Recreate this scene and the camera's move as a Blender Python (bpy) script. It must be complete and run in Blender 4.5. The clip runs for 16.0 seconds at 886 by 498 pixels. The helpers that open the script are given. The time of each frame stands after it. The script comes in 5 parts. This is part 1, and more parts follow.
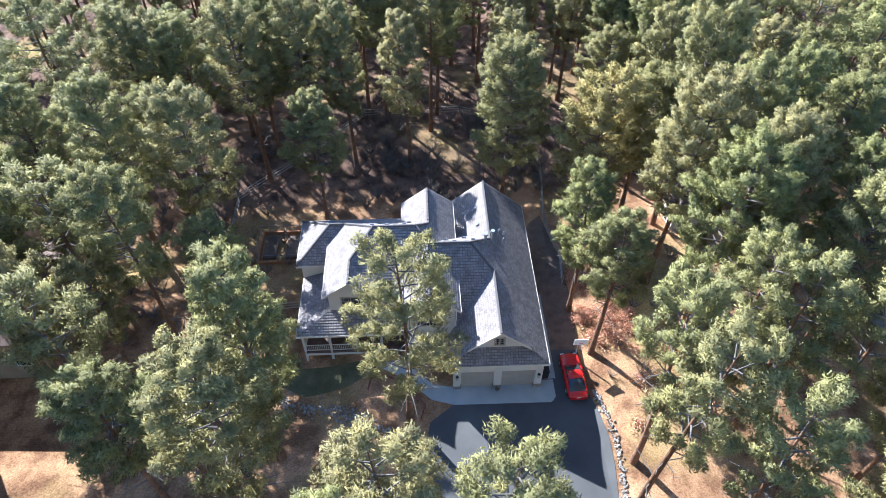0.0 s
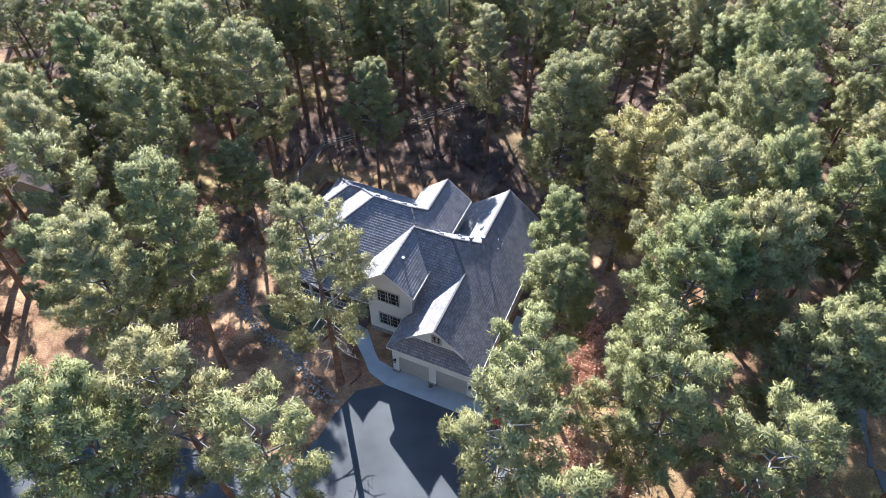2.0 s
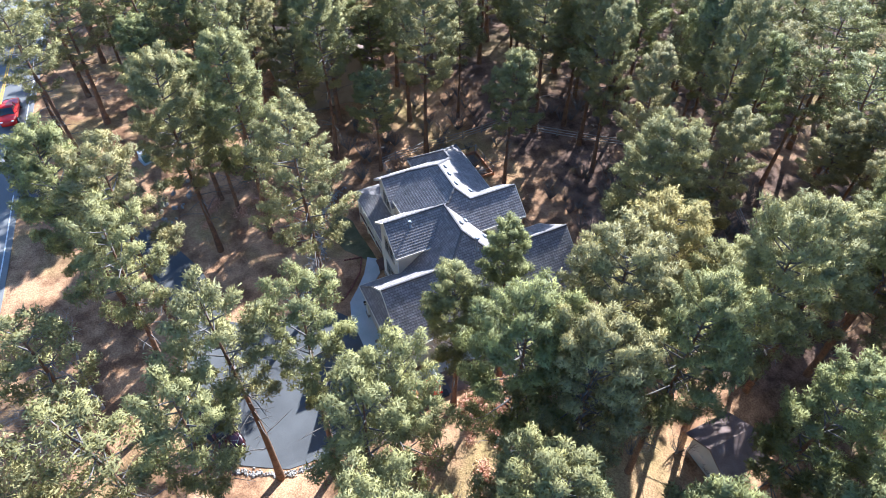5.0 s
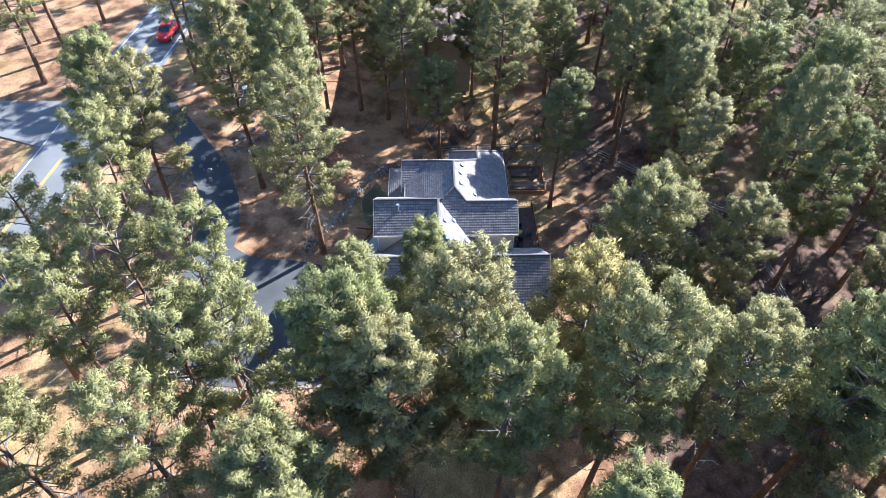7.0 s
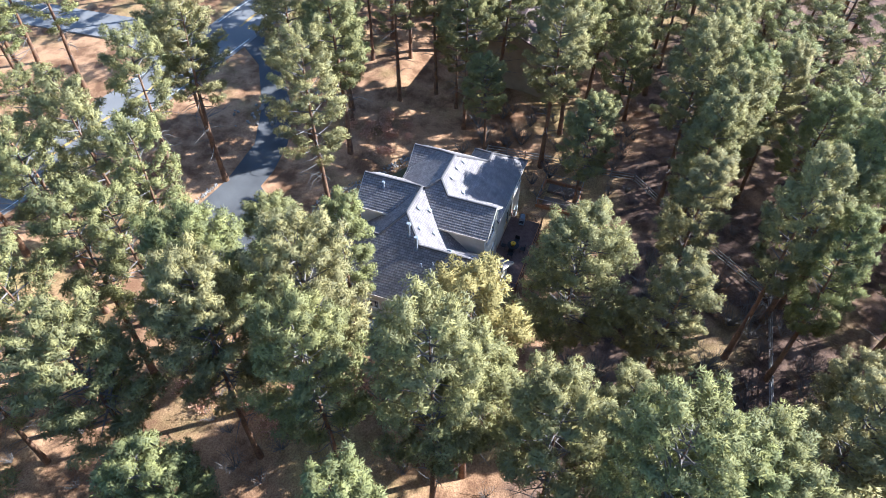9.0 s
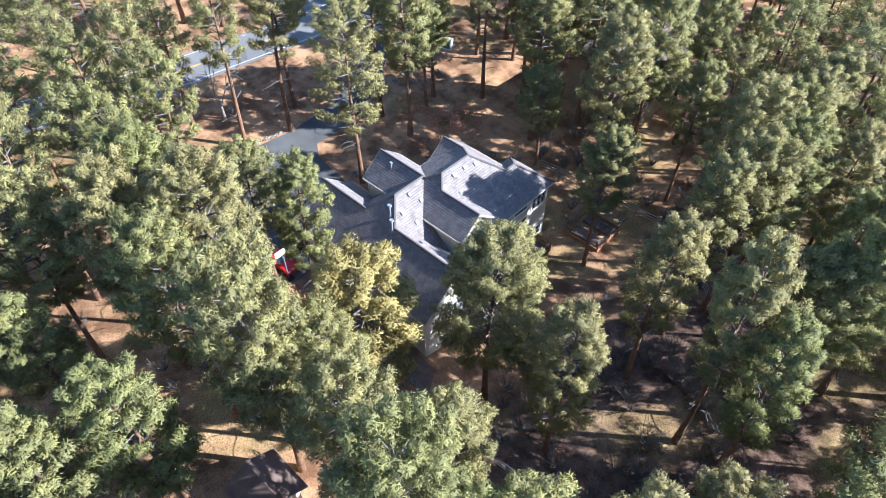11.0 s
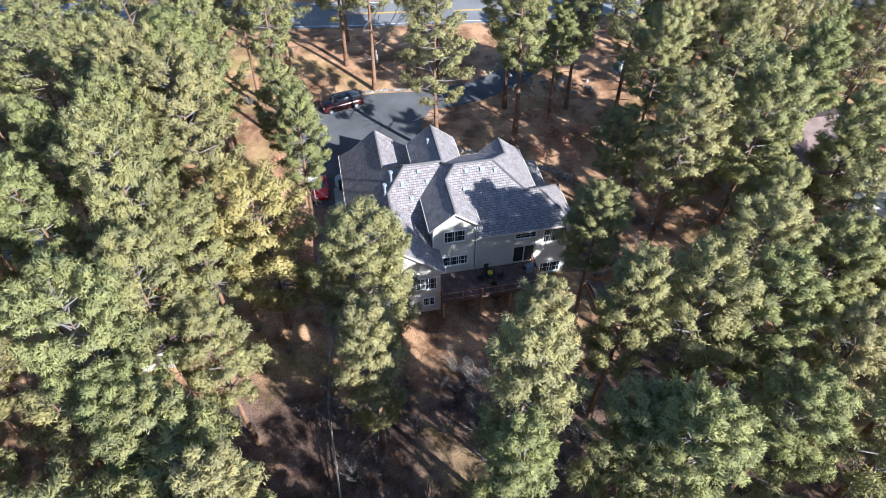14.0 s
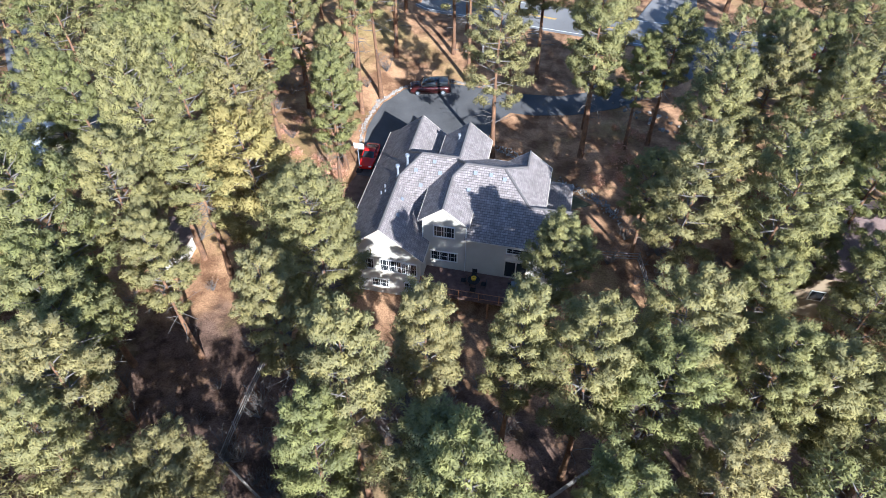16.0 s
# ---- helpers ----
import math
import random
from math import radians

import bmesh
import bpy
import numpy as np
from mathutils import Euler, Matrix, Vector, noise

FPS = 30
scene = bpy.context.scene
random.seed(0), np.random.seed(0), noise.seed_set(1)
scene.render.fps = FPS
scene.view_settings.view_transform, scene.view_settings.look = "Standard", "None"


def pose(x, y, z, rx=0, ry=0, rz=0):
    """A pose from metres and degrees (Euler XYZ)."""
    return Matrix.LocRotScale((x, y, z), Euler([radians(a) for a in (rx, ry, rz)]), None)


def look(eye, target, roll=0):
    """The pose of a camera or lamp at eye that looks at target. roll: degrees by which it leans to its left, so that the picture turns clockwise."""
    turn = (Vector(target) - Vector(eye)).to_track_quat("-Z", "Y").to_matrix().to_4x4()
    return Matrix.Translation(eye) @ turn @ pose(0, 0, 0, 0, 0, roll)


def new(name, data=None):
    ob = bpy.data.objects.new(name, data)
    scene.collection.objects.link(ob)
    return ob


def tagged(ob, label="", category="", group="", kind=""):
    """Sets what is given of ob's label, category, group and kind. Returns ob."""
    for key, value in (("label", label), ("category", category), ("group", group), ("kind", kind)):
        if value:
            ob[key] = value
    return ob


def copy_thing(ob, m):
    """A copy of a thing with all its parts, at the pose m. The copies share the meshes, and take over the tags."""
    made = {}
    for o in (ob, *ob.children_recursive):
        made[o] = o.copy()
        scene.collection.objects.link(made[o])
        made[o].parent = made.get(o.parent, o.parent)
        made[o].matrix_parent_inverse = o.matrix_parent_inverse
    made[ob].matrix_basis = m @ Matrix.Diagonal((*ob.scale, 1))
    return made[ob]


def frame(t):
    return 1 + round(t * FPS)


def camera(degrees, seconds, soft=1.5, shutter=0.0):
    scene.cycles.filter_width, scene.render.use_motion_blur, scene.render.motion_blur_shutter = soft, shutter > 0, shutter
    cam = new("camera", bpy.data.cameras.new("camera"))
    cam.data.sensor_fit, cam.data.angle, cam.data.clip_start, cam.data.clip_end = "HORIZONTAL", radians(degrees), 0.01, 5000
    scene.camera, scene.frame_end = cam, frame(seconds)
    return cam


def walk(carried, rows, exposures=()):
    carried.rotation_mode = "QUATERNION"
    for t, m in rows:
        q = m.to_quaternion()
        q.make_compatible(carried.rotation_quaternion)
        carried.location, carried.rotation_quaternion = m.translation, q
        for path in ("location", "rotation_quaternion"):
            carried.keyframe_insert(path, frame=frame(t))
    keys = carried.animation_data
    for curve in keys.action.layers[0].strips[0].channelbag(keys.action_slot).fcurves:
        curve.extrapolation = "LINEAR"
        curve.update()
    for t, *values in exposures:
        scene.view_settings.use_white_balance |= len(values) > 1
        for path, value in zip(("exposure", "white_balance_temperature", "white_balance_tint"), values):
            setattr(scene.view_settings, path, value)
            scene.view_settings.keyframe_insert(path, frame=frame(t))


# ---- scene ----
cam = camera(68.70, 16.0, soft=0.6)
EXPOSURE = 1.60
PATH = [
    (0, (-1.676, -41.315, 48.626), (-0.545, -13.969, 19.456), 0.0),
    (0.5, (2.697, -41.544, 48.555), (1.178, -14.184, 19.415), 0.0),
    (1, (7.648, -41.244, 48.555), (2.743, -14.266, 19.433), 0.0),
    (1.5, (11.900, -40.488, 48.567), (4.144, -14.191, 19.441), 0.0),
    (2, (16.654, -39.120, 48.550), (5.846, -13.889, 19.454), 0.0),
    (2.5, (20.691, -37.455, 48.591), (7.297, -13.514, 19.482), 0.0),
    (3, (24.768, -35.188, 48.657), (8.499, -13.164, 19.498), 0.0),
    (3.5, (28.559, -32.455, 48.672), (9.577, -12.715, 19.517), 0.0),
    (4, (31.937, -29.258, 48.738), (10.676, -12.040, 19.557), 0.0),
    (4.5, (34.879, -25.629, 48.738), (11.690, -11.115, 19.556), 0.0),
    (5, (37.351, -21.649, 48.667), (12.579, -9.961, 19.517), 0.0),
    (5.5, (39.332, -17.398, 48.572), (13.346, -8.590, 19.466), 0.0),
    (6, (40.817, -12.954, 48.497), (13.989, -6.997, 19.431), 0.0),
    (6.5, (41.812, -8.384, 48.490), (14.505, -5.169, 19.439), 0.0),
    (7, (42.346, -3.747, 48.577), (14.885, -3.148, 19.499), 0.0),
    (7.5, (42.473, 0.910, 48.684), (15.141, -1.126, 19.549), 0.0),
    (8, (42.183, 5.540, 48.677), (15.189, 0.969, 19.514), 0.0),
    (8.5, (41.424, 10.124, 48.661), (15.007, 2.992, 19.484), 0.0),
    (9, (40.199, 14.603, 48.657), (14.622, 4.896, 19.475), 0.0),
    (9.5, (38.538, 18.915, 48.650), (14.057, 6.689, 19.475), 0.0),
    (10, (36.484, 23.005, 48.623), (13.325, 8.382, 19.471), 0.0),
    (10.5, (34.088, 26.833, 48.559), (12.435, 9.988, 19.449), 0.0),
    (11, (31.361, 30.422, 48.489), (11.404, 11.530, 19.423), 0.0),
    (11.5, (28.175, 33.853, 48.535), (10.263, 13.031, 19.457), 0.0),
    (12, (24.610, 36.873, 48.556), (8.935, 14.329, 19.469), 0.0),
    (12.5, (20.669, 39.544, 48.547), (7.449, 15.497, 19.444), 0.0),
    (13, (16.594, 41.731, 48.545), (5.874, 16.475, 19.438), 0.0),
    (13.5, (12.392, 43.445, 48.610), (4.262, 17.286, 19.461), 0.0),
    (14, (7.985, 44.811, 48.590), (2.622, 17.967, 19.424), 0.0),
    (14.5, (3.521, 45.696, 48.618), (0.942, 18.438, 19.457), 0.0),
    (15, (-0.997, 46.140, 48.597), (-0.799, 18.756, 19.440), 0.0),
    (15.5, (-5.533, 46.074, 48.613), (-2.596, 18.874, 19.432), 0.0),
    (16, (-10.076, 45.663, 48.563), (-4.438, 18.820, 19.448), 0.0),
]
walk(cam, [(t, look(eye, target, roll)) for t, eye, target, roll in PATH], exposures=[(0.0, EXPOSURE + 0.46, 5200, 9), (4.0, EXPOSURE + 0.50, 5120, 9), (8.0, EXPOSURE + 0.38, 5130, 9), (11.0, EXPOSURE + 0.22, 5210, 10), (16.0, EXPOSURE - 0.04, 5280, 10)])

# ---- world and sun ----
SUN = Vector((-0.525, 0.685, 0.505)).normalized()
world = bpy.data.worlds.new("world")
scene.world = world
world.use_nodes = True
wn = world.node_tree.nodes
sky = wn.new("ShaderNodeTexSky")
sky.sky_type, sky.sun_disc = "NISHITA", False
sky.sun_elevation, sky.sun_rotation = math.asin(SUN.z), math.atan2(SUN.x, SUN.y)
sky.ozone_density, sky.dust_density = 3.0, 0.4
wn["Background"].inputs["Strength"].default_value = 0.080
world.node_tree.links.new(sky.outputs[0], wn["Background"].inputs["Color"])
lamp = bpy.data.lights.new("sun", "SUN")
lamp.energy, lamp.angle, lamp.color = 4.5, radians(0.5), (1.0, 0.935, 0.83)
sun = new("sun", lamp)
sun.matrix_world = look(SUN * 100, (0, 0, 0))


# ---- materials ----
def material(name, low, high, scale=2.0, rough=0.85, bump=0.3, metal=0.0, fine=40.0, dist=0.02, spec=0.3, island=0.0, obj=0.0):
    """A two-scale noise between two base colours, with fine relief."""
    m = bpy.data.materials.new(name)
    m.use_nodes = True
    nt, b = m.node_tree, m.node_tree.nodes["Principled BSDF"]
    co = nt.nodes.new("ShaderNodeTexCoord")
    big, small = nt.nodes.new("ShaderNodeTexNoise"), nt.nodes.new("ShaderNodeTexNoise")
    big.inputs["Scale"].default_value, big.inputs["Detail"].default_value = scale, 5
    small.inputs["Scale"].default_value, small.inputs["Detail"].default_value = fine, 4
    mixer = nt.nodes.new("ShaderNodeMath")
    mixer.operation = "MULTIPLY_ADD"
    mixer.inputs[1].default_value = 0.45
    half = nt.nodes.new("ShaderNodeMath")
    half.operation = "MULTIPLY"
    half.inputs[1].default_value = 0.55
    ramp = nt.nodes.new("ShaderNodeValToRGB")
    ramp.color_ramp.elements[0].position, ramp.color_ramp.elements[1].position = 0.36, 0.64
    ramp.color_ramp.elements[0].color, ramp.color_ramp.elements[1].color = (*low, 1), (*high, 1)
    nt.links.new(co.outputs["Object"], big.inputs["Vector"])
    nt.links.new(co.outputs["Object"], small.inputs["Vector"])
    nt.links.new(big.outputs["Fac"], half.inputs[0])
    nt.links.new(small.outputs["Fac"], mixer.inputs[0])
    nt.links.new(half.outputs[0], mixer.inputs[2])
    nt.links.new(mixer.outputs[0], ramp.inputs[0])
    out = ramp.outputs[0]
    if island or obj:
        hsv = nt.nodes.new("ShaderNodeHueSaturation")
        total = None
        for use, node, sock, amount in ((island, "ShaderNodeNewGeometry", "Random Per Island", island), (obj, "ShaderNodeObjectInfo", "Random", obj)):
            if not use:
                continue
            src = nt.nodes.new(node)
            mr = nt.nodes.new("ShaderNodeMapRange")
            mr.inputs["To Min"].default_value, mr.inputs["To Max"].default_value = 1 - amount, 1 + amount
            nt.links.new(src.outputs[sock], mr.inputs["Value"])
            if total is None:
                total = mr.outputs[0]
            else:
                mul = nt.nodes.new("ShaderNodeMath")
                mul.operation = "MULTIPLY"
                nt.links.new(total, mul.inputs[0])
                nt.links.new(mr.outputs[0], mul.inputs[1])
                total = mul.outputs[0]
        nt.links.new(total, hsv.inputs["Value"])
        nt.links.new(out, hsv.inputs["Color"])
        out = hsv.outputs[0]
    nt.links.new(out, b.inputs["Base Color"])
    b.inputs["Roughness"].default_value, b.inputs["Metallic"].default_value = rough, metal
    b.inputs["Specular IOR Level"].default_value = spec
    if bump:
        bn = nt.nodes.new("ShaderNodeBump")
        bn.inputs["Strength"].default_value, bn.inputs["Distance"].default_value = bump, dist
        nt.links.new(small.outputs["Fac"], bn.inputs["Height"])
        nt.links.new(bn.outputs[0], b.inputs["Normal"])
    return m


def ground_material():
    """Pine litter, bare reddish soil and dry grass in patches."""
    m = bpy.data.materials.new("forest_floor")
    m.use_nodes = True
    nt, b = m.node_tree, m.node_tree.nodes["Principled BSDF"]
    co = nt.nodes.new("ShaderNodeTexCoord")

    def tex(scale, detail, low, high, a=0.4, z=0.6):
        n = nt.nodes.new("ShaderNodeTexNoise")
        n.inputs["Scale"].default_value, n.inputs["Detail"].default_value, n.inputs["Roughness"].default_value = scale, detail, 0.62
        r = nt.nodes.new("ShaderNodeValToRGB")
        r.color_ramp.elements[0].position, r.color_ramp.elements[1].position = a, z
        r.color_ramp.elements[0].color, r.color_ramp.elements[1].color = (*low, 1), (*high, 1)
        nt.links.new(co.outputs["Object"], n.inputs["Vector"])
        nt.links.new(n.outputs["Fac"], r.inputs[0])
        return n, r

    _, litter = tex(0.35, 8, (0.20, 0.11, 0.062), (0.50, 0.30, 0.17))
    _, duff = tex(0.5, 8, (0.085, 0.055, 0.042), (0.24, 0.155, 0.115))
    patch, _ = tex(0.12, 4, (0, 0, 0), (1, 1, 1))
    _, grass = tex(0.5, 8, (0.29, 0.21, 0.09), (0.46, 0.335, 0.15))
    _, where = tex(0.07, 5, (0, 0, 0), (1, 1, 1), 0.50, 0.66)
    fine, speck = tex(7.0, 8, (0.55, 0.5, 0.48), (1.12, 1.1, 1.05), 0.3, 0.62)
    mix = nt.nodes.new("ShaderNodeMix")
    mix.data_type = "RGBA"
    nt.links.new(where.outputs[0], mix.inputs["Factor"])
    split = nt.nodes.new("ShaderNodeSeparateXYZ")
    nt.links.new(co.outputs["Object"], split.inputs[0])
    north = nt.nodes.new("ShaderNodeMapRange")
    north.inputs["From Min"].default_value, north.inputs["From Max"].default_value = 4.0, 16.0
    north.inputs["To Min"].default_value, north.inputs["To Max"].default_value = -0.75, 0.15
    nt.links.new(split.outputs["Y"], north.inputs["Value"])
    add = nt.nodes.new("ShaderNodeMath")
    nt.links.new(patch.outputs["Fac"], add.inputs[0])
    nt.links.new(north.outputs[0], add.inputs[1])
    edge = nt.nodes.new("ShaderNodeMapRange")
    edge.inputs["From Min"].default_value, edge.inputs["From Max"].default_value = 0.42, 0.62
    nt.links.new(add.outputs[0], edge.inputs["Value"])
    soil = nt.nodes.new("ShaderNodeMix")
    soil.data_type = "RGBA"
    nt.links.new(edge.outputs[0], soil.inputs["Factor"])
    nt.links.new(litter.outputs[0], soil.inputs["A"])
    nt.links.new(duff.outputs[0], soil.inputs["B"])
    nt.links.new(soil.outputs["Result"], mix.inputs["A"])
    nt.links.new(grass.outputs[0], mix.inputs["B"])
    mul = nt.nodes.new("ShaderNodeMix")
    mul.data_type, mul.blend_type = "RGBA", "MULTIPLY"
    mul.inputs["Factor"].default_value = 1.0
    nt.links.new(mix.outputs["Result"], mul.inputs["A"])
    nt.links.new(speck.outputs[0], mul.inputs["B"])
    nt.links.new(mul.outputs["Result"], b.inputs["Base Color"])
    b.inputs["Roughness"].default_value = 1.0
    b.inputs["Specular IOR Level"].default_value = 0.1
    bn = nt.nodes.new("ShaderNodeBump")
    bn.inputs["Strength"].default_value, bn.inputs["Distance"].default_value = 0.7, 0.12
    nt.links.new(fine.outputs["Fac"], bn.inputs["Height"])
    nt.links.new(bn.outputs[0], b.inputs["Normal"])
    return m


def needle_material(name, dark, light, yellow):
    """Pine needles: each tuft and each tree of its own tint, some light passing through."""
    m = bpy.data.materials.new(name)
    m.use_nodes = True
    nt = m.node_tree
    b = nt.nodes["Principled BSDF"]
    tint, info = nt.nodes.new("ShaderNodeAttribute"), nt.nodes.new("ShaderNodeObjectInfo")
    tint.attribute_name = "tint"
    ramp = nt.nodes.new("ShaderNodeValToRGB")
    e = ramp.color_ramp.elements
    e[0].position, e[1].position = 0.0, 0.93
    e[0].color, e[1].color = (*dark, 1), (*light, 1)
    last = e.new(1.0)
    last.color = (*yellow, 1)
    nt.links.new(tint.outputs["Fac"], ramp.inputs[0])
    hsv = nt.nodes.new("ShaderNodeHueSaturation")
    hue, val = nt.nodes.new("ShaderNodeMapRange"), nt.nodes.new("ShaderNodeMapRange")
    hue.inputs["To Min"].default_value, hue.inputs["To Max"].default_value = 0.490, 0.527
    val.inputs["To Min"].default_value, val.inputs["To Max"].default_value = 1.15, 0.88
    nt.links.new(info.outputs["Random"], hue.inputs["Value"])
    nt.links.new(info.outputs["Random"], val.inputs["Value"])
    nt.links.new(hue.outputs[0], hsv.inputs["Hue"])
    nt.links.new(val.outputs[0], hsv.inputs["Value"])
    nt.links.new(ramp.outputs[0], hsv.inputs["Color"])
    nt.links.new(hsv.outputs[0], b.inputs["Base Color"])
    b.inputs["Roughness"].default_value = 0.7
    b.inputs["Specular IOR Level"].default_value = 0.2
    tr = nt.nodes.new("ShaderNodeBsdfTranslucent")
    nt.links.new(hsv.outputs[0], tr.inputs["Color"])
    mix = nt.nodes.new("ShaderNodeMixShader")
    mix.inputs[0].default_value = 0.26
    nt.links.new(b.outputs[0], mix.inputs[1])
    nt.links.new(tr.outputs[0], mix.inputs[2])
    nt.links.new(mix.outputs[0], nt.nodes["Material Output"].inputs["Surface"])
    return m


def shingle_material():
    """Grey-brown concrete shakes: staggered tabs of uneven tone and fine grain."""
    m = bpy.data.materials.new("roof_shakes")
    m.use_nodes = True
    nt, b = m.node_tree, m.node_tree.nodes["Principled BSDF"]
    uv = nt.nodes.new("ShaderNodeUVMap")
    brick = nt.nodes.new("ShaderNodeTexBrick")
    brick.inputs["Color1"].default_value, brick.inputs["Color2"].default_value = (0.220, 0.184, 0.170, 1), (0.335, 0.288, 0.270, 1)
    brick.inputs["Mortar"].default_value = (0.13, 0.115, 0.11, 1)
    brick.inputs["Scale"].default_value, brick.inputs["Mortar Size"].default_value = 1.0, 0.013
    brick.inputs["Brick Width"].default_value, brick.inputs["Row Height"].default_value = 0.22, 0.24
    noise_tex = nt.nodes.new("ShaderNodeTexNoise")
    noise_tex.inputs["Scale"].default_value, noise_tex.inputs["Detail"].default_value = 1.3, 8
    mr = nt.nodes.new("ShaderNodeMapRange")
    mr.inputs["From Min"].default_value, mr.inputs["From Max"].default_value = 0.3, 0.7
    mr.inputs["To Min"].default_value, mr.inputs["To Max"].default_value = 0.78, 1.15
    mul = nt.nodes.new("ShaderNodeMix")
    mul.data_type, mul.blend_type = "RGBA", "MULTIPLY"
    mul.inputs["Factor"].default_value = 1.0
    nt.links.new(uv.outputs[0], brick.inputs["Vector"])
    nt.links.new(uv.outputs[0], noise_tex.inputs["Vector"])
    nt.links.new(noise_tex.outputs["Fac"], mr.inputs["Value"])
    nt.links.new(brick.outputs["Color"], mul.inputs["A"])
    nt.links.new(mr.outputs[0], mul.inputs["B"])
    nt.links.new(mul.outputs["Result"], b.inputs["Base Color"])
    bn = nt.nodes.new("ShaderNodeBump")
    bn.invert = True
    bn.inputs["Strength"].default_value, bn.inputs["Distance"].default_value = 0.8, 0.03
    nt.links.new(brick.outputs["Fac"], bn.inputs["Height"])
    nt.links.new(bn.outputs[0], b.inputs["Normal"])
    b.inputs["Roughness"].default_value = 0.85
    return m


def glass_material(name, tint=(0.03, 0.035, 0.04)):
    m = bpy.data.materials.new(name)
    m.use_nodes = True
    b = m.node_tree.nodes["Principled BSDF"]
    b.inputs["Base Color"].default_value = (*tint, 1)
    b.inputs["Roughness"].default_value = 0.06
    b.inputs["Specular IOR Level"].default_value = 0.7
    return m


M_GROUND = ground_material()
M_SHAKE = shingle_material()
M_STUCCO = material("tan_stucco", (0.57, 0.515, 0.43), (0.66, 0.605, 0.515), 0.7, 0.9, 0.4, fine=60)
M_TRIM = material("beige_trim", (0.60, 0.52, 0.42), (0.70, 0.62, 0.50), 1.0, 0.6, 0.1)
M_WHITE = material("white_paint", (0.76, 0.74, 0.70), (0.83, 0.81, 0.77), 1.5, 0.5, 0.05)
M_STONE = material("stone_base", (0.20, 0.16, 0.13), (0.36, 0.30, 0.25), 4.0, 0.9, 0.6, fine=14, dist=0.05)
M_DOORPAINT = material("taupe_paint", (0.36, 0.30, 0.24), (0.42, 0.36, 0.29), 1.0, 0.55, 0.1)
M_GLASS = glass_material("window_glass")
M_CONCRETE = material("concrete", (0.36, 0.37, 0.36), (0.50, 0.50, 0.48), 0.6, 0.9, 0.2, fine=25)
M_ASPHALT = material("asphalt", (0.072, 0.070, 0.070), (0.132, 0.129, 0.127), 0.25, 0.95, 0.4, fine=30, spec=0.12)
M_ROAD = material("worn_road", (0.165, 0.158, 0.152), (0.245, 0.235, 0.226), 0.2, 0.95, 0.3, fine=20, spec=0.12)
M_GRAVEL = material("dark_gravel", (0.12, 0.085, 0.065), (0.24, 0.17, 0.125), 1.2, 1.0, 0.7, fine=18, dist=0.05)
M_LAWN = material("shaded_lawn", (0.075, 0.080, 0.035), (0.20, 0.165, 0.085), 0.8, 1.0, 0.8, fine=22, dist=0.06)
M_GREENBOX = material("green_enamel", (0.10, 0.14, 0.09), (0.14, 0.18, 0.12), 2.0, 0.5, 0.05)
M_BARK = material("pine_bark", (0.10, 0.058, 0.040), (0.29, 0.155, 0.080), 1.6, 0.95, 0.9, fine=9, dist=0.05, obj=0.2)
M_TWIG = material("grey_twigs", (0.10, 0.085, 0.075), (0.215, 0.19, 0.172), 2.0, 0.95, 0.3)
M_NEEDLE = needle_material("pine_needles", (0.208, 0.193, 0.096), (0.364, 0.316, 0.118), (0.43, 0.34, 0.13))
M_NEEDLE_Y = needle_material("yellowing_needles", (0.29, 0.235, 0.088), (0.47, 0.37, 0.135), (0.48, 0.34, 0.12))
M_REDWOOD = material("stained_deck_wood", (0.105, 0.06, 0.048), (0.185, 0.115, 0.092), 2.5, 0.8, 0.4, fine=30)
M_CEDAR = material("cedar_wood", (0.30, 0.13, 0.06), (0.48, 0.23, 0.11), 2.5, 0.8, 0.4, fine=30)
M_OLDWOOD = material("weathered_rails", (0.23, 0.20, 0.17), (0.38, 0.34, 0.30), 2.5, 0.95, 0.5, fine=30, obj=0.2)
M_ROCK = material("pale_rock", (0.20, 0.175, 0.15), (0.40, 0.36, 0.32), 2.2, 0.95, 0.6, fine=9, dist=0.05, island=0.25)
M_METAL = material("galvanised_metal", (0.20, 0.22, 0.25), (0.30, 0.32, 0.35), 3.0, 0.6, 0.05, metal=0.2)
M_BLACK = material("black_iron", (0.012, 0.012, 0.013), (0.03, 0.03, 0.03), 5.0, 0.5, 0.1)
M_TYRE = material("tyre_rubber", (0.012, 0.012, 0.012), (0.025, 0.025, 0.025), 6.0, 0.9, 0.1)
M_RED = material("red_car_paint", (0.52, 0.012, 0.012), (0.58, 0.02, 0.016), 1.0, 0.22, 0.0, spec=0.6)
M_MAROON = material("maroon_car_paint", (0.045, 0.009, 0.009), (0.06, 0.013, 0.012), 1.0, 0.2, 0.0, spec=0.6)
M_NAVY = material("black_car_paint", (0.012, 0.015, 0.022), (0.02, 0.024, 0.032), 1.0, 0.15, 0.0, spec=0.6)
M_YELLOW = material("yellow_plastic", (0.75, 0.42, 0.02), (0.82, 0.5, 0.04), 3.0, 0.5, 0.0)
M_LINE_Y = material("yellow_road_paint", (0.62, 0.36, 0.05), (0.72, 0.44, 0.08), 3.0, 0.8, 0.1)
M_LINE_W = material("white_road_paint", (0.60, 0.60, 0.58), (0.74, 0.74, 0.72), 3.0, 0.8, 0.1)
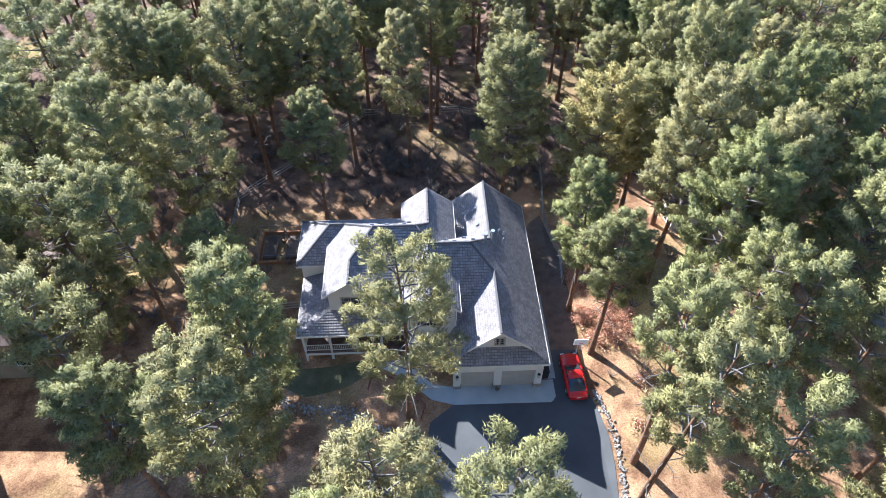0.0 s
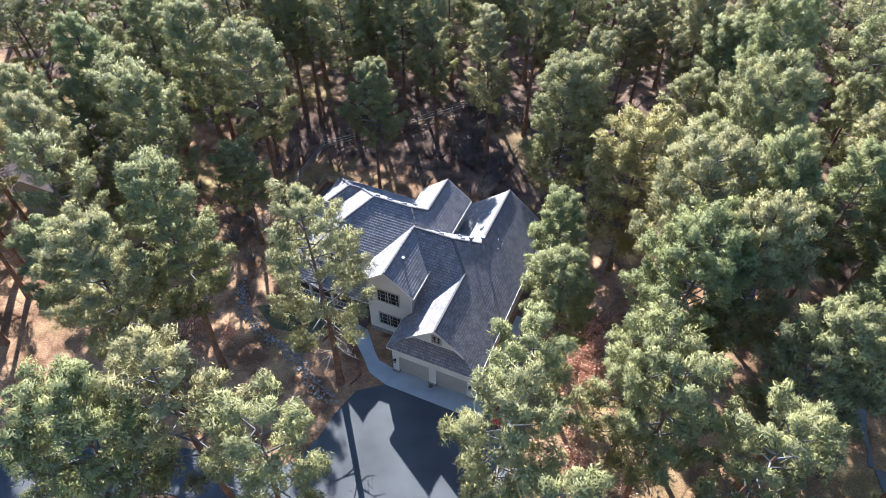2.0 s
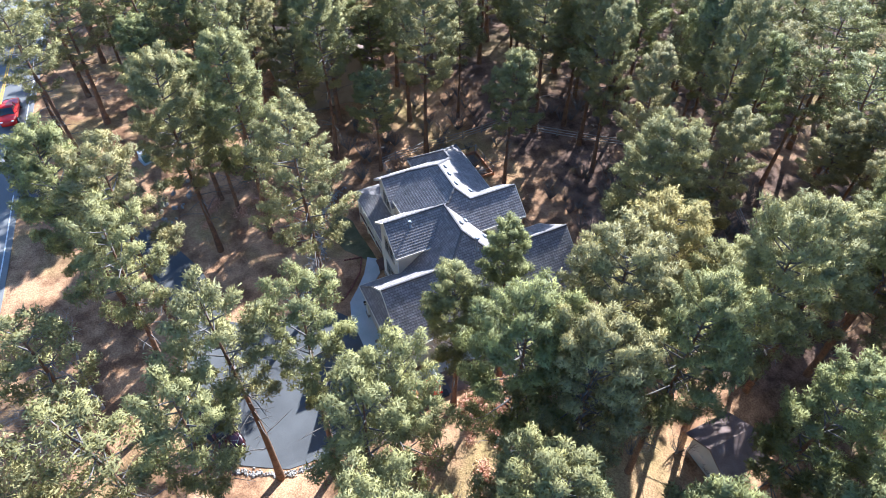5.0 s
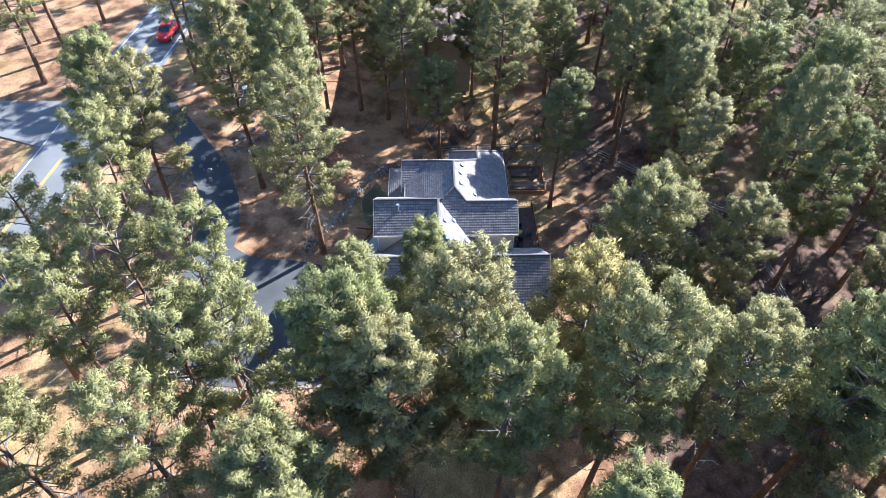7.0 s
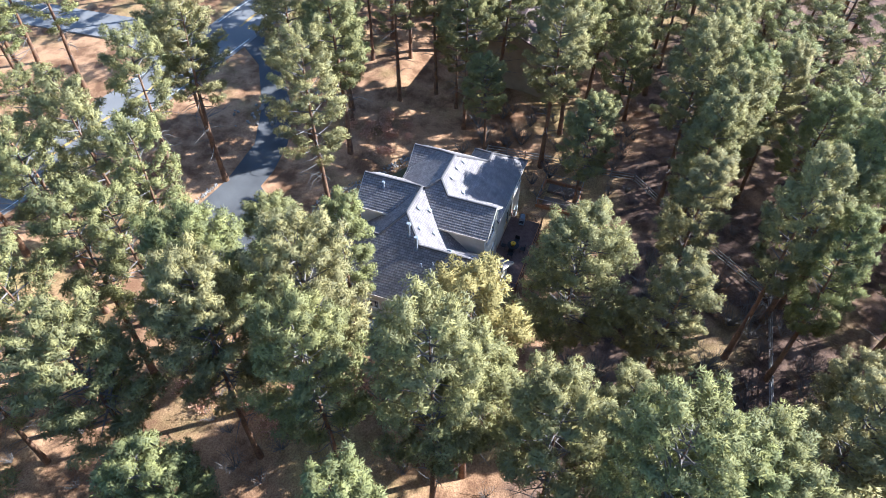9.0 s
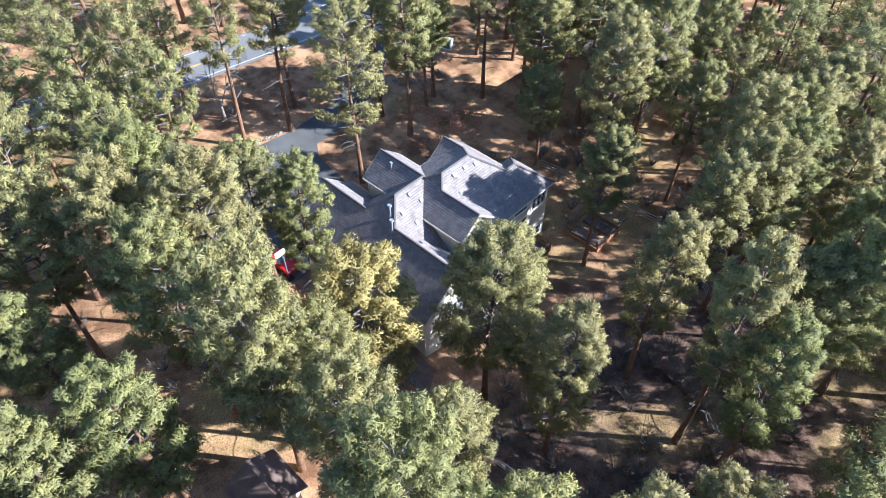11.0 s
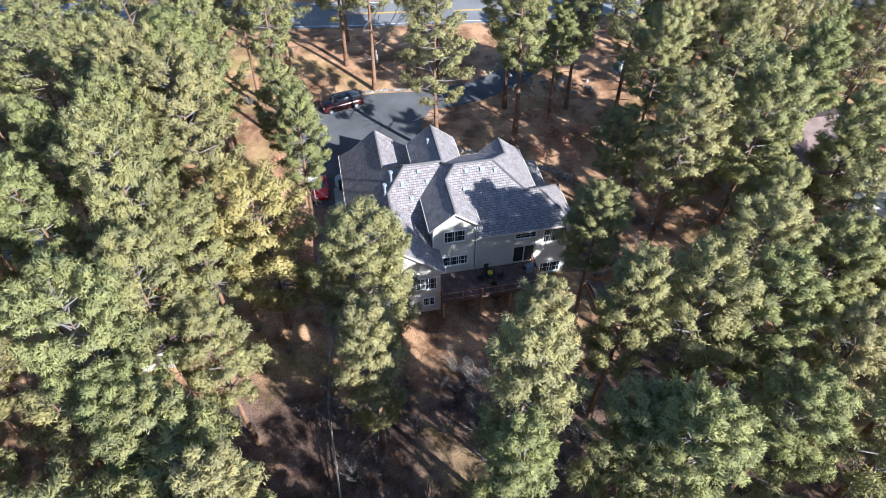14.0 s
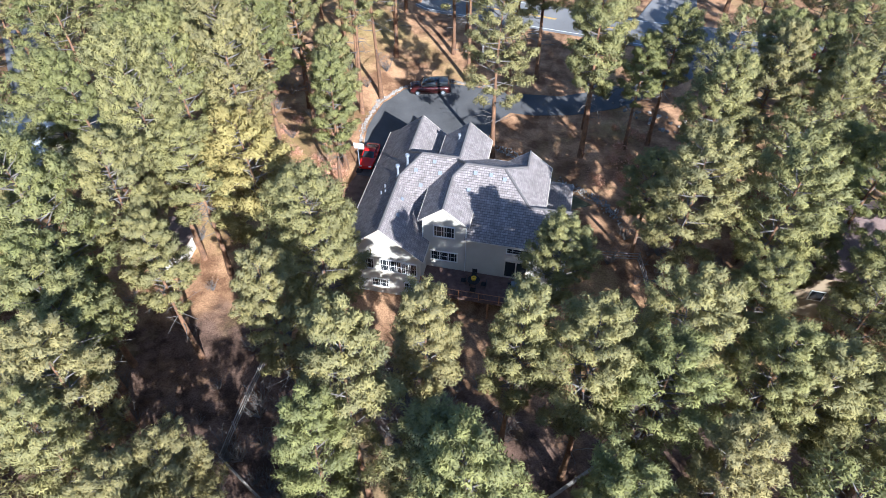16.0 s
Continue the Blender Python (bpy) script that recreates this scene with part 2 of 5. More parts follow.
M_DRYLEAF = material("dry_oak_leaves", (0.42, 0.20, 0.11), (0.66, 0.38, 0.25), 3.0, 0.9, 0.2, island=0.3)
M_LAMPGLASS = material("lamp_glass", (0.55, 0.5, 0.4), (0.65, 0.6, 0.5), 3.0, 0.3, 0.0)


# ---- mesh helpers ----
def mesh_of(bm, name, mat):
    me = bpy.data.meshes.new(name)
    bm.normal_update()
    bm.to_mesh(me)
    bm.free()
    for mm in mat if isinstance(mat, (list, tuple)) else (mat,):
        me.materials.append(mm)
    return me


def part(name, bm, mat, parent, label=""):
    """One mesh object under a thing or under a part."""
    ob = new(name, mesh_of(bm, name, mat))
    ob.parent = parent
    return tagged(ob, label)


def thing(name, label, category, group="", at=None):
    ob = new(name)
    if at is not None:
        ob.matrix_basis = at
    return tagged(ob, label, category, group)


def single(name, bm, mat, label, category, group="", kind=""):
    return tagged(new(name, mesh_of(bm, name, mat)), label, category, group, kind)


def box(x0, y0, z0, x1, y1, z1, bm=None, bevel=0.0):
    bm = bm or bmesh.new()
    made = bmesh.ops.create_cube(bm, size=1)["verts"]
    for v in made:
        v.co = Vector(((x0 + x1) / 2 + v.co.x * (x1 - x0), (y0 + y1) / 2 + v.co.y * (y1 - y0), (z0 + z1) / 2 + v.co.z * (z1 - z0)))
    if bevel:
        bmesh.ops.bevel(bm, geom=list({e for v in made for e in v.link_edges}), offset=bevel, segments=2, affect="EDGES")
    return bm


def rod(a, b, r0, r1=None, n=8, bm=None):
    """A tapered bar from a to b."""
    bm = bm or bmesh.new()
    a, b = Vector(a), Vector(b)
    r1 = r0 if r1 is None else r1
    turn = (b - a).to_track_quat("Z", "Y").to_matrix()
    rings = []
    for p, r in ((a, r0), (b, r1)):
        rings.append([bm.verts.new(p + turn @ Vector((r * math.cos(k * math.tau / n), r * math.sin(k * math.tau / n), 0))) for k in range(n)])
    for k in range(n):
        bm.faces.new((rings[0][k], rings[0][(k + 1) % n], rings[1][(k + 1) % n], rings[1][k]))
    bm.faces.new(rings[1])
    bm.faces.new(list(reversed(rings[0])))
    return bm


def smooth01(v, a, b):
    k = min(max((v - a) / (b - a), 0.0), 1.0)
    return k * k * (3 - 2 * k)


def ground_z(x, y):
    """The lie of the land: level at the garage, falling behind the house, rising gently to the road and the east bank."""
    z = 0.0
    z += 0.9 * smooth01(x, 11.5, 15.0) * (1 - smooth01(y, 2, 14))
    z -= 2.5 * smooth01(y, -3.0, 8.0) * (1 - smooth01(x, 6.5, 11.0) * 0.75)
    z += 0.7 * smooth01(y, 12.0, 24.0) - 0.9 * smooth01(y, 26.0, 60.0)
    z -= 1.1 * smooth01(-x, 6.0, 12.0) * (1 - smooth01(y, 0.0, 8.0)) * (1 - smooth01(-y, 12.0, 20.0))
    z += 1.5 * smooth01(-y, 22.0, 42.0)
    z += 0.7 * smooth01(-x, 16.0, 40.0)
    if math.hypot(x - 2, y + 14) > 19:
        z += 0.22 * noise.noise(Vector((x * 0.11, y * 0.11, 3.0))) * smooth01(math.hypot(x - 2, y + 14), 19, 30)
    return z


def inside(x, y, poly):
    hit = False
    for (ax, ay), (bx, by) in zip(poly, poly[1:] + poly[:1]):
        if (ay > y) != (by > y) and x < (bx - ax) * (y - ay) / (by - ay) + ax:
            hit = not hit
    return hit


# ---- ground ----
def ground_sheet():
    def steps(half, fine, coarse):
        v, out = -half, []
        while v < half:
            out.append(v)
            v += fine if abs(v) < 70 else coarse
        return out + [half]
    xs, ys = steps(600, 1.0, 25), steps(600, 1.0, 25)
    verts = [(x, y, ground_z(x, y) - 0.03) for y in ys for x in xs]
    w = len(xs)
    faces = [(j * w + i, j * w + i + 1, (j + 1) * w + i + 1, (j + 1) * w + i) for j in range(len(ys) - 1) for i in range(w - 1)]
    me = bpy.data.meshes.new("ground")
    me.from_pydata(verts, [], faces)
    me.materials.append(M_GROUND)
    for p in me.polygons:
        p.use_smooth = True
    return tagged(new("ground", me), "orange-brown forest floor of pine litter and dry grass", "ground", kind="structure")


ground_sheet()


def sheet(name, outline, mat, label, category, lift=0.03, kind="structure", step=1.0, level=None):
    """A paved or planted area draped over the land, with a real edge."""
    bm = bmesh.new()
    face = bm.faces.new([bm.verts.new((x, y, 0)) for x, y in outline])
    xs, ys = [p[0] for p in outline], [p[1] for p in outline]
    for axis, lo, hi in ((0, min(xs), max(xs)), (1, min(ys), max(ys))):
        v = math.ceil(lo / step) * step
        while v < hi:
            co, no = ((v, 0, 0), (1, 0, 0)) if axis == 0 else ((0, v, 0), (0, 1, 0))
            bmesh.ops.bisect_plane(bm, geom=bm.verts[:] + bm.edges[:] + bm.faces[:], plane_co=co, plane_no=no)
            v += step
    for v in bm.verts:
        v.co.z = (ground_z(v.co.x, v.co.y) if level is None else level) + lift
    made = bmesh.ops.extrude_face_region(bm, geom=bm.faces[:])
    for v in made["geom"]:
        if isinstance(v, bmesh.types.BMVert):
            v.co.z -= 0.25
    bmesh.ops.recalc_face_normals(bm, faces=bm.faces[:])
    return single(name, bm, mat, label, category, kind=kind)


DRIVE = [(8.9, -13.65), (8.95, -8.6), (11.5, -8.6), (11.85, -12.9), (12.4, -15.0), (12.7, -17.2), (12.65, -19.5), (12.3, -23.0), (10.4, -26.4), (6.2, -28.8), (1.8, -28.7),
         (-3.5, -28.2), (-10.3, -28.8), (-17.0, -31.8), (-24.5, -36.8), (-27.5, -41.0), (-32.0, -40.6), (-30.0, -37.6), (-25.5, -33.8), (-17.3, -27.6), (-11.9, -25.3), (-6.9, -24.3),
         (-4.2, -24.3), (-2.9, -22.4), (-2.4, -20.2), (-2.2, -17.6), (-1.6, -15.2), (0.4, -13.65)]
sheet("driveway", DRIVE, M_ASPHALT, "dark grey asphalt driveway curving to the garage", "driveway", 0.04)


def road_y(x):
    return -48.4 - 0.125 * x - 0.0025 * max(x, 0.0) ** 2


def strip(y0, y1, x0, x1, step=4.0):
    n = int(abs(x1 - x0) / step)
    xs = [x0 + (x1 - x0) * k / n for k in range(n + 1)]
    return [(x, road_y(x) + y0) for x in xs] + [(x, road_y(x) + y1) for x in reversed(xs)]


sheet("road", strip(-4.1, 4.1, 110, -120), M_ROAD, "worn grey two-lane road through the pines", "road", 0.06, step=4.0)
for off, mat, what in ((0.12, M_LINE_Y, "yellow centre line"), (-0.12, M_LINE_Y, "yellow centre line"), (3.5, M_LINE_W, "white edge line"), (-3.5, M_LINE_W, "white edge line")):
    sheet("road_marking", strip(off - 0.06, off + 0.06, 110, -120), mat, what + " painted on the road", "road marking", 0.066, step=4.0)
sheet("side_road", [(-19.5, -49.6), (-28.5, -49.0), (-28.6, -58.0), (-27.6, -75.0), (-25.0, -97.0), (-19.0, -97.0), (-21.6, -75.0), (-22.6, -58.0)], M_ROAD, "pale side road joining from the south", "road", 0.05, step=4.0)
sheet("apron", [(0.42, -13.72), (0.42, -11.9), (9.05, -11.6), (9.05, -13.3), (8.6, -13.78)], M_CONCRETE, "grey concrete apron before the garage doors", "pavement", 0.06, level=0.0)
sheet("front_walk", [(0.41, -13.7), (-1.45, -13.15), (-2.7, -11.95), (-4.2, -10.7), (-6.2, -9.6), (-5.6, -8.8), (-3.7, -9.2), (-1.95, -11.1), (-1.2, -11.75), (0.41, -12.0)], M_CONCRETE,
      "curving grey concrete walk to the porch", "pavement", 0.07, level=0.0)
sheet("side_yard", [(8.2, -8.6), (8.2, 7.5), (11.0, 9.5), (12.2, 2.0), (12.0, -6.0), (11.5, -8.6)], M_GRAVEL, "dark gravel strip beside the garage wall", "ground", 0.0)
sheet("lawn", [(-4.6, -8.8), (-13.0, -8.9), (-15.5, -10.2), (-12.5, -11.8), (-8.5, -11.2), (-6.6, -10.2)], M_LAWN,
      "strip of thin green lawn beside the porch", "lawn", 0.0, kind="structure")
sheet("side_walk", [(8.35, -11.5), (9.3, -11.5), (9.3, -2.2), (8.35, -2.2)], M_CONCRETE, "narrow concrete walk along the garage wall", "pavement", 0.05)

# ---- house ----
house = thing("house", "two-storey tan stucco house with grey-brown shake roofs", "house")


def clip(poly, axis, lo, hi):
    for side, value in ((1, lo), (-1, hi)):
        out = []
        for a, b in zip(poly, poly[1:] + poly[:1]):
            da, db = side * (a[axis] - value), side * (b[axis] - value)
            if da >= 0:
                out.append(a)
            if (da >= 0) != (db >= 0):
                k = da / (da - db)
                out.append(tuple(a[i] + (b[i] - a[i]) * k for i in range(2)))
        poly = out
        if not poly:
            break
    return poly


COURSE = 0.24


def roof_plane(outline, axis, sign, ridge_at, ridge_z, slope, name="roof"):
    """One slope of shakes laid in stepped courses. It falls along sign * axis from the ridge line; outline in plan."""
    roof = new(name)
    roof.parent = house
    run = COURSE / math.sqrt(1 + slope * slope)
    far = max(sign * (p[axis] - ridge_at) for p in outline)
    k = math.floor(min(sign * (p[axis] - ridge_at) for p in outline) / run)
    up = 1 / math.sqrt(1 + slope * slope)
    while k * run < far:
        a, b = k * run, (k + 1) * run
        lo, hi = sorted((ridge_at + sign * a, ridge_at + sign * b))
        poly = clip(list(outline), axis, lo, hi)
        k += 1
        if len(poly) < 3:
            continue
        verts, uvs, faces = [], [], []
        for top in (True, False):
            for p in poly:
                d = sign * (p[axis] - ridge_at)
                lift = 0.034 * (d - a) / run * up + 0.02 if top else -0.16
                verts.append((p[0], p[1], ridge_z - slope * d + lift))
                uvs.append((p[1 - axis] + 0.137 * (k % 2), d / up))
        n = len(poly)
        area = sum(poly[i][0] * poly[(i + 1) % n][1] - poly[(i + 1) % n][0] * poly[i][1] for i in range(n))
        upper, lower = list(range(n)), list(range(n, 2 * n))
        faces += [upper[::-1], lower] if area < 0 else [upper, lower[::-1]]
        for i in range(n):
            j = (i + 1) % n
            q = (upper[i], lower[i], lower[j], upper[j])
            faces.append(q if area > 0 else q[::-1])
        me = bpy.data.meshes.new("shake_course")
        me.from_pydata(verts, [], faces)
        layer = me.uv_layers.new(name="UVMap")
        for loop in me.loops:
            layer.data[loop.index].uv = uvs[loop.vertex_index]
        me.materials.append(M_SHAKE)
        ob = new("shake_course", me)
        ob.parent = roof
    return roof


S, SG, SW = 0.848, 0.80, 0.76
X, Y = 0, 1
# garage wing
roof_plane([(4.15, -11.67), (6.6, -11.67), (8.22, -12.4), (8.22, 6.4), (4.15, 6.4)], X, 1, 4.15, 7.15, S)
roof_plane([(4.15, -5.18), (2.21, -3.25), (4.15, -1.32)], X, 1, 4.15, 7.15, S)
roof_plane([(4.15, -11.67), (4.15, -5.18), (0.08, -9.25), (0.08, -12.4), (1.7, -11.67)], X, -1, 4.15, 7.15, S)
roof_plane([(4.15, -1.32), (4.15, 6.4), (0.08, 6.4), (0.08, 2.75)], X, -1, 4.15, 7.15, S)
roof_plane([(0.08, -12.42), (8.22, -12.42), (6.87, -11.05), (1.43, -11.05)], Y, -1, -11.05, 4.87, S)
# ridge across the middle
roof_plane([(-1.46, -3.25), (2.21, -3.25), (4.15, -5.18), (0.72, -8.61), (0.72, -5.3)], Y, -1, -3.25, 8.79, S)
roof_plane([(-1.46, -3.25), (2.21, -3.25), (4.15, -1.32), (0.7, 2.13), (0.7, -1.1), (-1.31, -3.01)], Y, 1, -3.25, 8.79, S)
# front gable
roof_plane([(-1.46, -9.1), (-1.46, -3.25), (1.12, -5.7), (1.12, -9.1)], X, 1, -1.46, 8.81, SG)
roof_plane([(-1.46, -9.1), (-1.46, -2.85), (-3.9, -6.1), (-3.9, -9.1)], X, -1, -1.46, 8.81, SG)
# rear gable
roof_plane([(-1.31, 4.0), (1.1, 4.0), (1.1, -0.78), (-1.31, -3.01)], X, 1, -1.31, 8.59, 0.79)
roof_plane([(-1.31, -0.65), (-2.4, -1.72), (-1.46, -2.9), (-1.31, -3.01)], X, 1, -1.31, 8.59, 0.79)
roof_plane([(-1.31, 4.0), (-1.31, -0.65), (-3.74, 1.68), (-3.74, 4.0)], X, -1, -1.31, 8.59, 0.79)
# west block
roof_plane([(-1.31, -0.65), (-2.4, -1.72), (-6.08, -1.72), (-8.86, 0.85), (-10.2, 0.85), (-13.3, 3.85), (-3.3, 3.85), (-3.3, 1.27)], Y, 1, -1.72, 9.46, 0.82)
roof_plane([(-6.08, -1.72), (-8.08, -4.2), (-8.08, -6.75), (-10.42, -6.75), (-10.42, -0.45), (-8.86, 0.85)], X, -1, -6.08, 9.46, SW)
roof_plane([(-2.4, -1.72), (-1.46, -2.88), (-3.6, -5.7), (-3.6, -6.4), (-6.34, -6.4), (-8.08, -4.2), (-6.08, -1.72)], Y, -1, -1.72, 9.46, 0.62)
roof_plane([(-8.08, -6.75), (-8.08, -4.2), (-6.3, -6.35), (-5.72, -6.35), (-5.72, -6.75)], X, 1, -8.08, 7.94, SW)
# north-west hip
roof_plane([(-8.86, 0.85), (-10.2, 0.85), (-13.3, -1.95), (-10.0, -1.95), (-10.3, -0.4)], Y, -1, 0.85, 7.35, 0.88)
roof_plane([(-10.2, 0.85), (-13.3, 3.85), (-13.3, -1.95)], X, -1, -10.2, 7.35, 0.8)
# porch roof
roof_plane([(-10.0, -6.3), (-12.9, -8.35), (-12.9, -1.7), (-10.0, -1.7)], X, -1, -10.0, 4.0, 0.34, "porch_roof")
roof_plane([(-10.0, -6.3), (-12.9, -8.35), (-3.4, -8.35), (-3.4, -6.3)], Y, -1, -6.3, 4.0, 0.48, "porch_roof")


def wall_prism(x0, y0, x1, y1, z0, z1, gable=None, peak=0.0):
    """A wall block; gable 'y' puts triangles on both y ends, rising to peak."""
    bm = box(x0, y0, z0, x1, y1, z1)
    if gable:
        xm = (x0 + x1) / 2
        v = [bm.verts.new(p) for p in ((x0, y0, z1 - 0.01), (x1, y0, z1 - 0.01), (xm, y0, peak), (x0, y1, z1 - 0.01), (x1, y1, z1 - 0.01), (xm, y1, peak))]
        for f in ((0, 1, 2), (5, 4, 3), (0, 2, 5, 3), (2, 1, 4, 5)):
            bm.faces.new([v[i] for i in f])
    return bm


part("wall", box(0.45, -11.95, -4.2, 7.85, 5.95, 3.80), M_STUCCO, house)
part("wall", wall_prism(0.5, -11.15, 7.8, 5.94, 3.6, 3.85, "y", 6.88), M_STUCCO, house)
part("wall", wall_prism(-3.5, -8.75, 0.68, -1.0, -4.0, 6.95, "y", 8.55), M_STUCCO, house)
part("wall", wall_prism(-3.35, -1.0, 0.66, 3.62, -4.2, 6.75, "y", 8.3), M_STUCCO, house)
part("wall", box(-10.0, -6.0, -4.0, -3.5, 3.5, 5.0), M_STUCCO, house)
part("wall", wall_prism(-10.0, -6.35, -6.15, -2.5, -4.0, 6.25, "y", 7.65), M_STUCCO, house)
part("wall", box(-6.2, -6.02, 4.6, -3.48, -2.2, 6.5), M_STUCCO, house)
part("wall", box(-12.95, -1.62, -4.0, -9.9, 3.48, 4.95), M_STUCCO, house)
part("gable_wall", wall_prism(1.5, -11.25, 6.8, -11.0, 4.6, 4.9, "y", 7.0), M_STUCCO, house, "cream gable over the garage")
part("stone_base", box(-3.54, -8.8, -1.5, 0.3, -8.5, 0.45), M_STONE, house, "brown stone base course")


def board(a, b, height=0.16, thick=0.05, drop=0.02):
    """A fascia or rake board along a roof edge."""
    a, b = Vector(a), Vector(b)
    d = (b - a).normalized()
    side = d.cross(Vector((0, 0, 1))).normalized() * thick / 2
    bm = bmesh.new()
    vs = [bm.verts.new(p + s + Vector((0, 0, h))) for p in (a, b) for s in (side, -side) for h in (-height - drop, -drop + 0.05)]
    for f in ((0, 1, 3, 2), (4, 6, 7, 5), (0, 4, 5, 1), (2, 3, 7, 6), (1, 5, 7, 3), (0, 2, 6, 4)):
        bm.faces.new([vs[i] for i in f])
    bmesh.ops.recalc_face_normals(bm, faces=bm.faces[:])
    return bm


EDGES = [((8.25, -12.4, 3.7), (8.25, 6.4, 3.7)), ((0.05, -12.4, 3.7), (8.25, -12.45, 3.7)), ((4.15, -11.7, 7.15), (1.5, -11.7, 4.9)), ((4.15, -11.7, 7.15), (6.8, -11.7, 4.9)),
         ((4.15, 6.43, 7.15), (8.22, 6.43, 3.7)), ((4.15, 6.43, 7.15), (0.08, 6.43, 3.7)), ((0.05, 2.7, 3.7), (0.05, 6.4, 3.7)), ((0.05, -12.4, 3.7), (0.05, -9.2, 3.7)),
         ((-1.46, -9.13, 8.81), (1.12, -9.13, 6.75)), ((-1.46, -9.13, 8.81), (-3.9, -9.13, 6.86)), ((1.15, -9.1, 6.74), (1.15, -5.7, 6.74)), ((-3.93, -9.1, 6.85), (-3.93, -6.1, 6.85)),
         ((-1.31, 4.03, 8.59), (1.1, 4.03, 6.69)), ((-1.31, 4.03, 8.59), (-3.74, 4.03, 6.67)), ((1.13, 4.0, 6.68), (1.13, -0.8, 6.68)), ((-3.77, 4.0, 6.66), (-3.77, 1.7, 6.66)),
         ((-3.3, 3.88, 4.88), (-13.3, 3.88, 4.88)), ((-13.33, 3.85, 4.87), (-13.33, -1.95, 4.87)), ((-13.3, -1.98, 4.88), (-10.0, -1.98, 4.88)),
         ((-10.45, -0.45, 6.16), (-10.45, -6.75, 6.16)), ((-8.08, -6.78, 7.94), (-10.42, -6.78, 6.16)), ((-8.08, -6.78, 7.94), (-5.72, -6.78, 6.14)), ((-3.6, -6.43, 6.55), (-6.3, -6.43, 6.55)),
         ((-12.93, -8.35, 3.0), (-12.93, -1.7, 3.0)), ((-12.9, -8.38, 3.0), (-3.4, -8.38, 3.0))]
for a, b in EDGES:
    part("fascia", board(a, b), M_TRIM, house)


RIDGES = [((4.15, -11.67, 7.12), (4.15, -5.18, 7.12)), ((4.15, -1.32, 7.12), (4.15, 6.4, 7.12)), ((4.15, -5.18, 7.12), (2.21, -3.25, 8.76)), ((2.21, -3.25, 8.76), (4.15, -1.32, 7.12)),
          ((2.21, -3.25, 8.77), (-1.46, -3.25, 8.77)), ((-1.46, -3.2, 8.78), (-1.46, -9.1, 8.78)), ((-1.31, 4.0, 8.56), (-1.31, -0.65, 8.56)), ((-1.31, -0.65, 8.56), (-2.4, -1.72, 9.42)),
          ((-2.4, -1.72, 9.43), (-6.08, -1.72, 9.43)), ((-6.08, -1.72, 9.42), (-8.08, -4.2, 7.92)), ((-8.08, -4.2, 7.91), (-8.08, -6.75, 7.91)), ((-6.08, -1.72, 9.42), (-8.86, 0.85, 7.33)),
          ((-8.86, 0.85, 7.32), (-10.2, 0.85, 7.32)), ((-10.2, 0.85, 7.32), (-13.3, 3.85, 4.87)), ((-10.2, 0.85, 7.32), (-13.3, -1.95, 4.87)), ((-2.4, -1.72, 9.42), (-1.46, -2.88, 8.74))]
for a, b in RIDGES:
    a, b = Vector(a), Vector(b)
    n = max(1, int((b - a).length / 0.45))
    for k in range(n):
        p, q = a.lerp(b, k / n), a.lerp(b, min(1, (k + 1.15) / n))
        part("ridge_tile", rod(p + Vector((0, 0, 0.02)), q + Vector((0, 0, 0.05)), 0.12, 0.14, 6), M_SHAKE, house)


def window(center, width, height, facing, panes=2, rows=1):
    """A framed window set on a wall; facing is the outward normal in plan."""
    cx, cy, cz = center
    nx, ny = facing
    at = Matrix.Translation((cx, cy, cz)) @ Matrix.Rotation(math.atan2(ny, nx) - math.pi / 2 + math.pi, 4, "Z")
    w = new("window")
    w.parent = house
    w.matrix_basis = at
    bm = bmesh.new()
    for x0, z0, x1, z1 in ((-width / 2 - 0.11, -height / 2 - 0.11, width / 2 + 0.11, -height / 2), (-width / 2 - 0.11, height / 2, width / 2 + 0.11, height / 2 + 0.11),
                           (-width / 2 - 0.11, -height / 2, -width / 2, height / 2), (width / 2, -height / 2, width / 2 + 0.11, height / 2)):
        box(x0, -0.07, z0, x1, 0.05, z1, bm)
    for k in range(1, panes):
        x = -width / 2 + width * k / panes
        box(x - 0.04, -0.055, -height / 2, x + 0.04, 0.04, height / 2, bm)
    frame_paint = M_DOORPAINT if ny < 0 else M_WHITE
    part("window_frame", bm, frame_paint, w)
    bm = bmesh.new()
    for k in range(panes * 2):
        x = -width / 2 + width * (k + 0.5) / (panes * 2)
        box(x - 0.012, -0.045, -height / 2, x + 0.012, -0.03, height / 2, bm)
    for k in range(1, rows + 1):
        z = -height / 2 + height * k / (rows + 1)
        box(-width / 2, -0.046, z - 0.012, width / 2, -0.031, z + 0.012, bm)
    part("muntins", bm, frame_paint, w)
    for k in range(panes):
        x0, x1 = -width / 2 + width * k / panes, -width / 2 + width * (k + 1) / panes
        part("pane", box(x0 + 0.02, -0.028, -height / 2, x1 - 0.02, -0.01, height / 2), M_GLASS, w)
    part("window_sill", box(-width / 2 - 0.15, -0.13, -height / 2 - 0.16, width / 2 + 0.15, 0.02, -height / 2 - 0.10), M_TRIM, w)
    return w


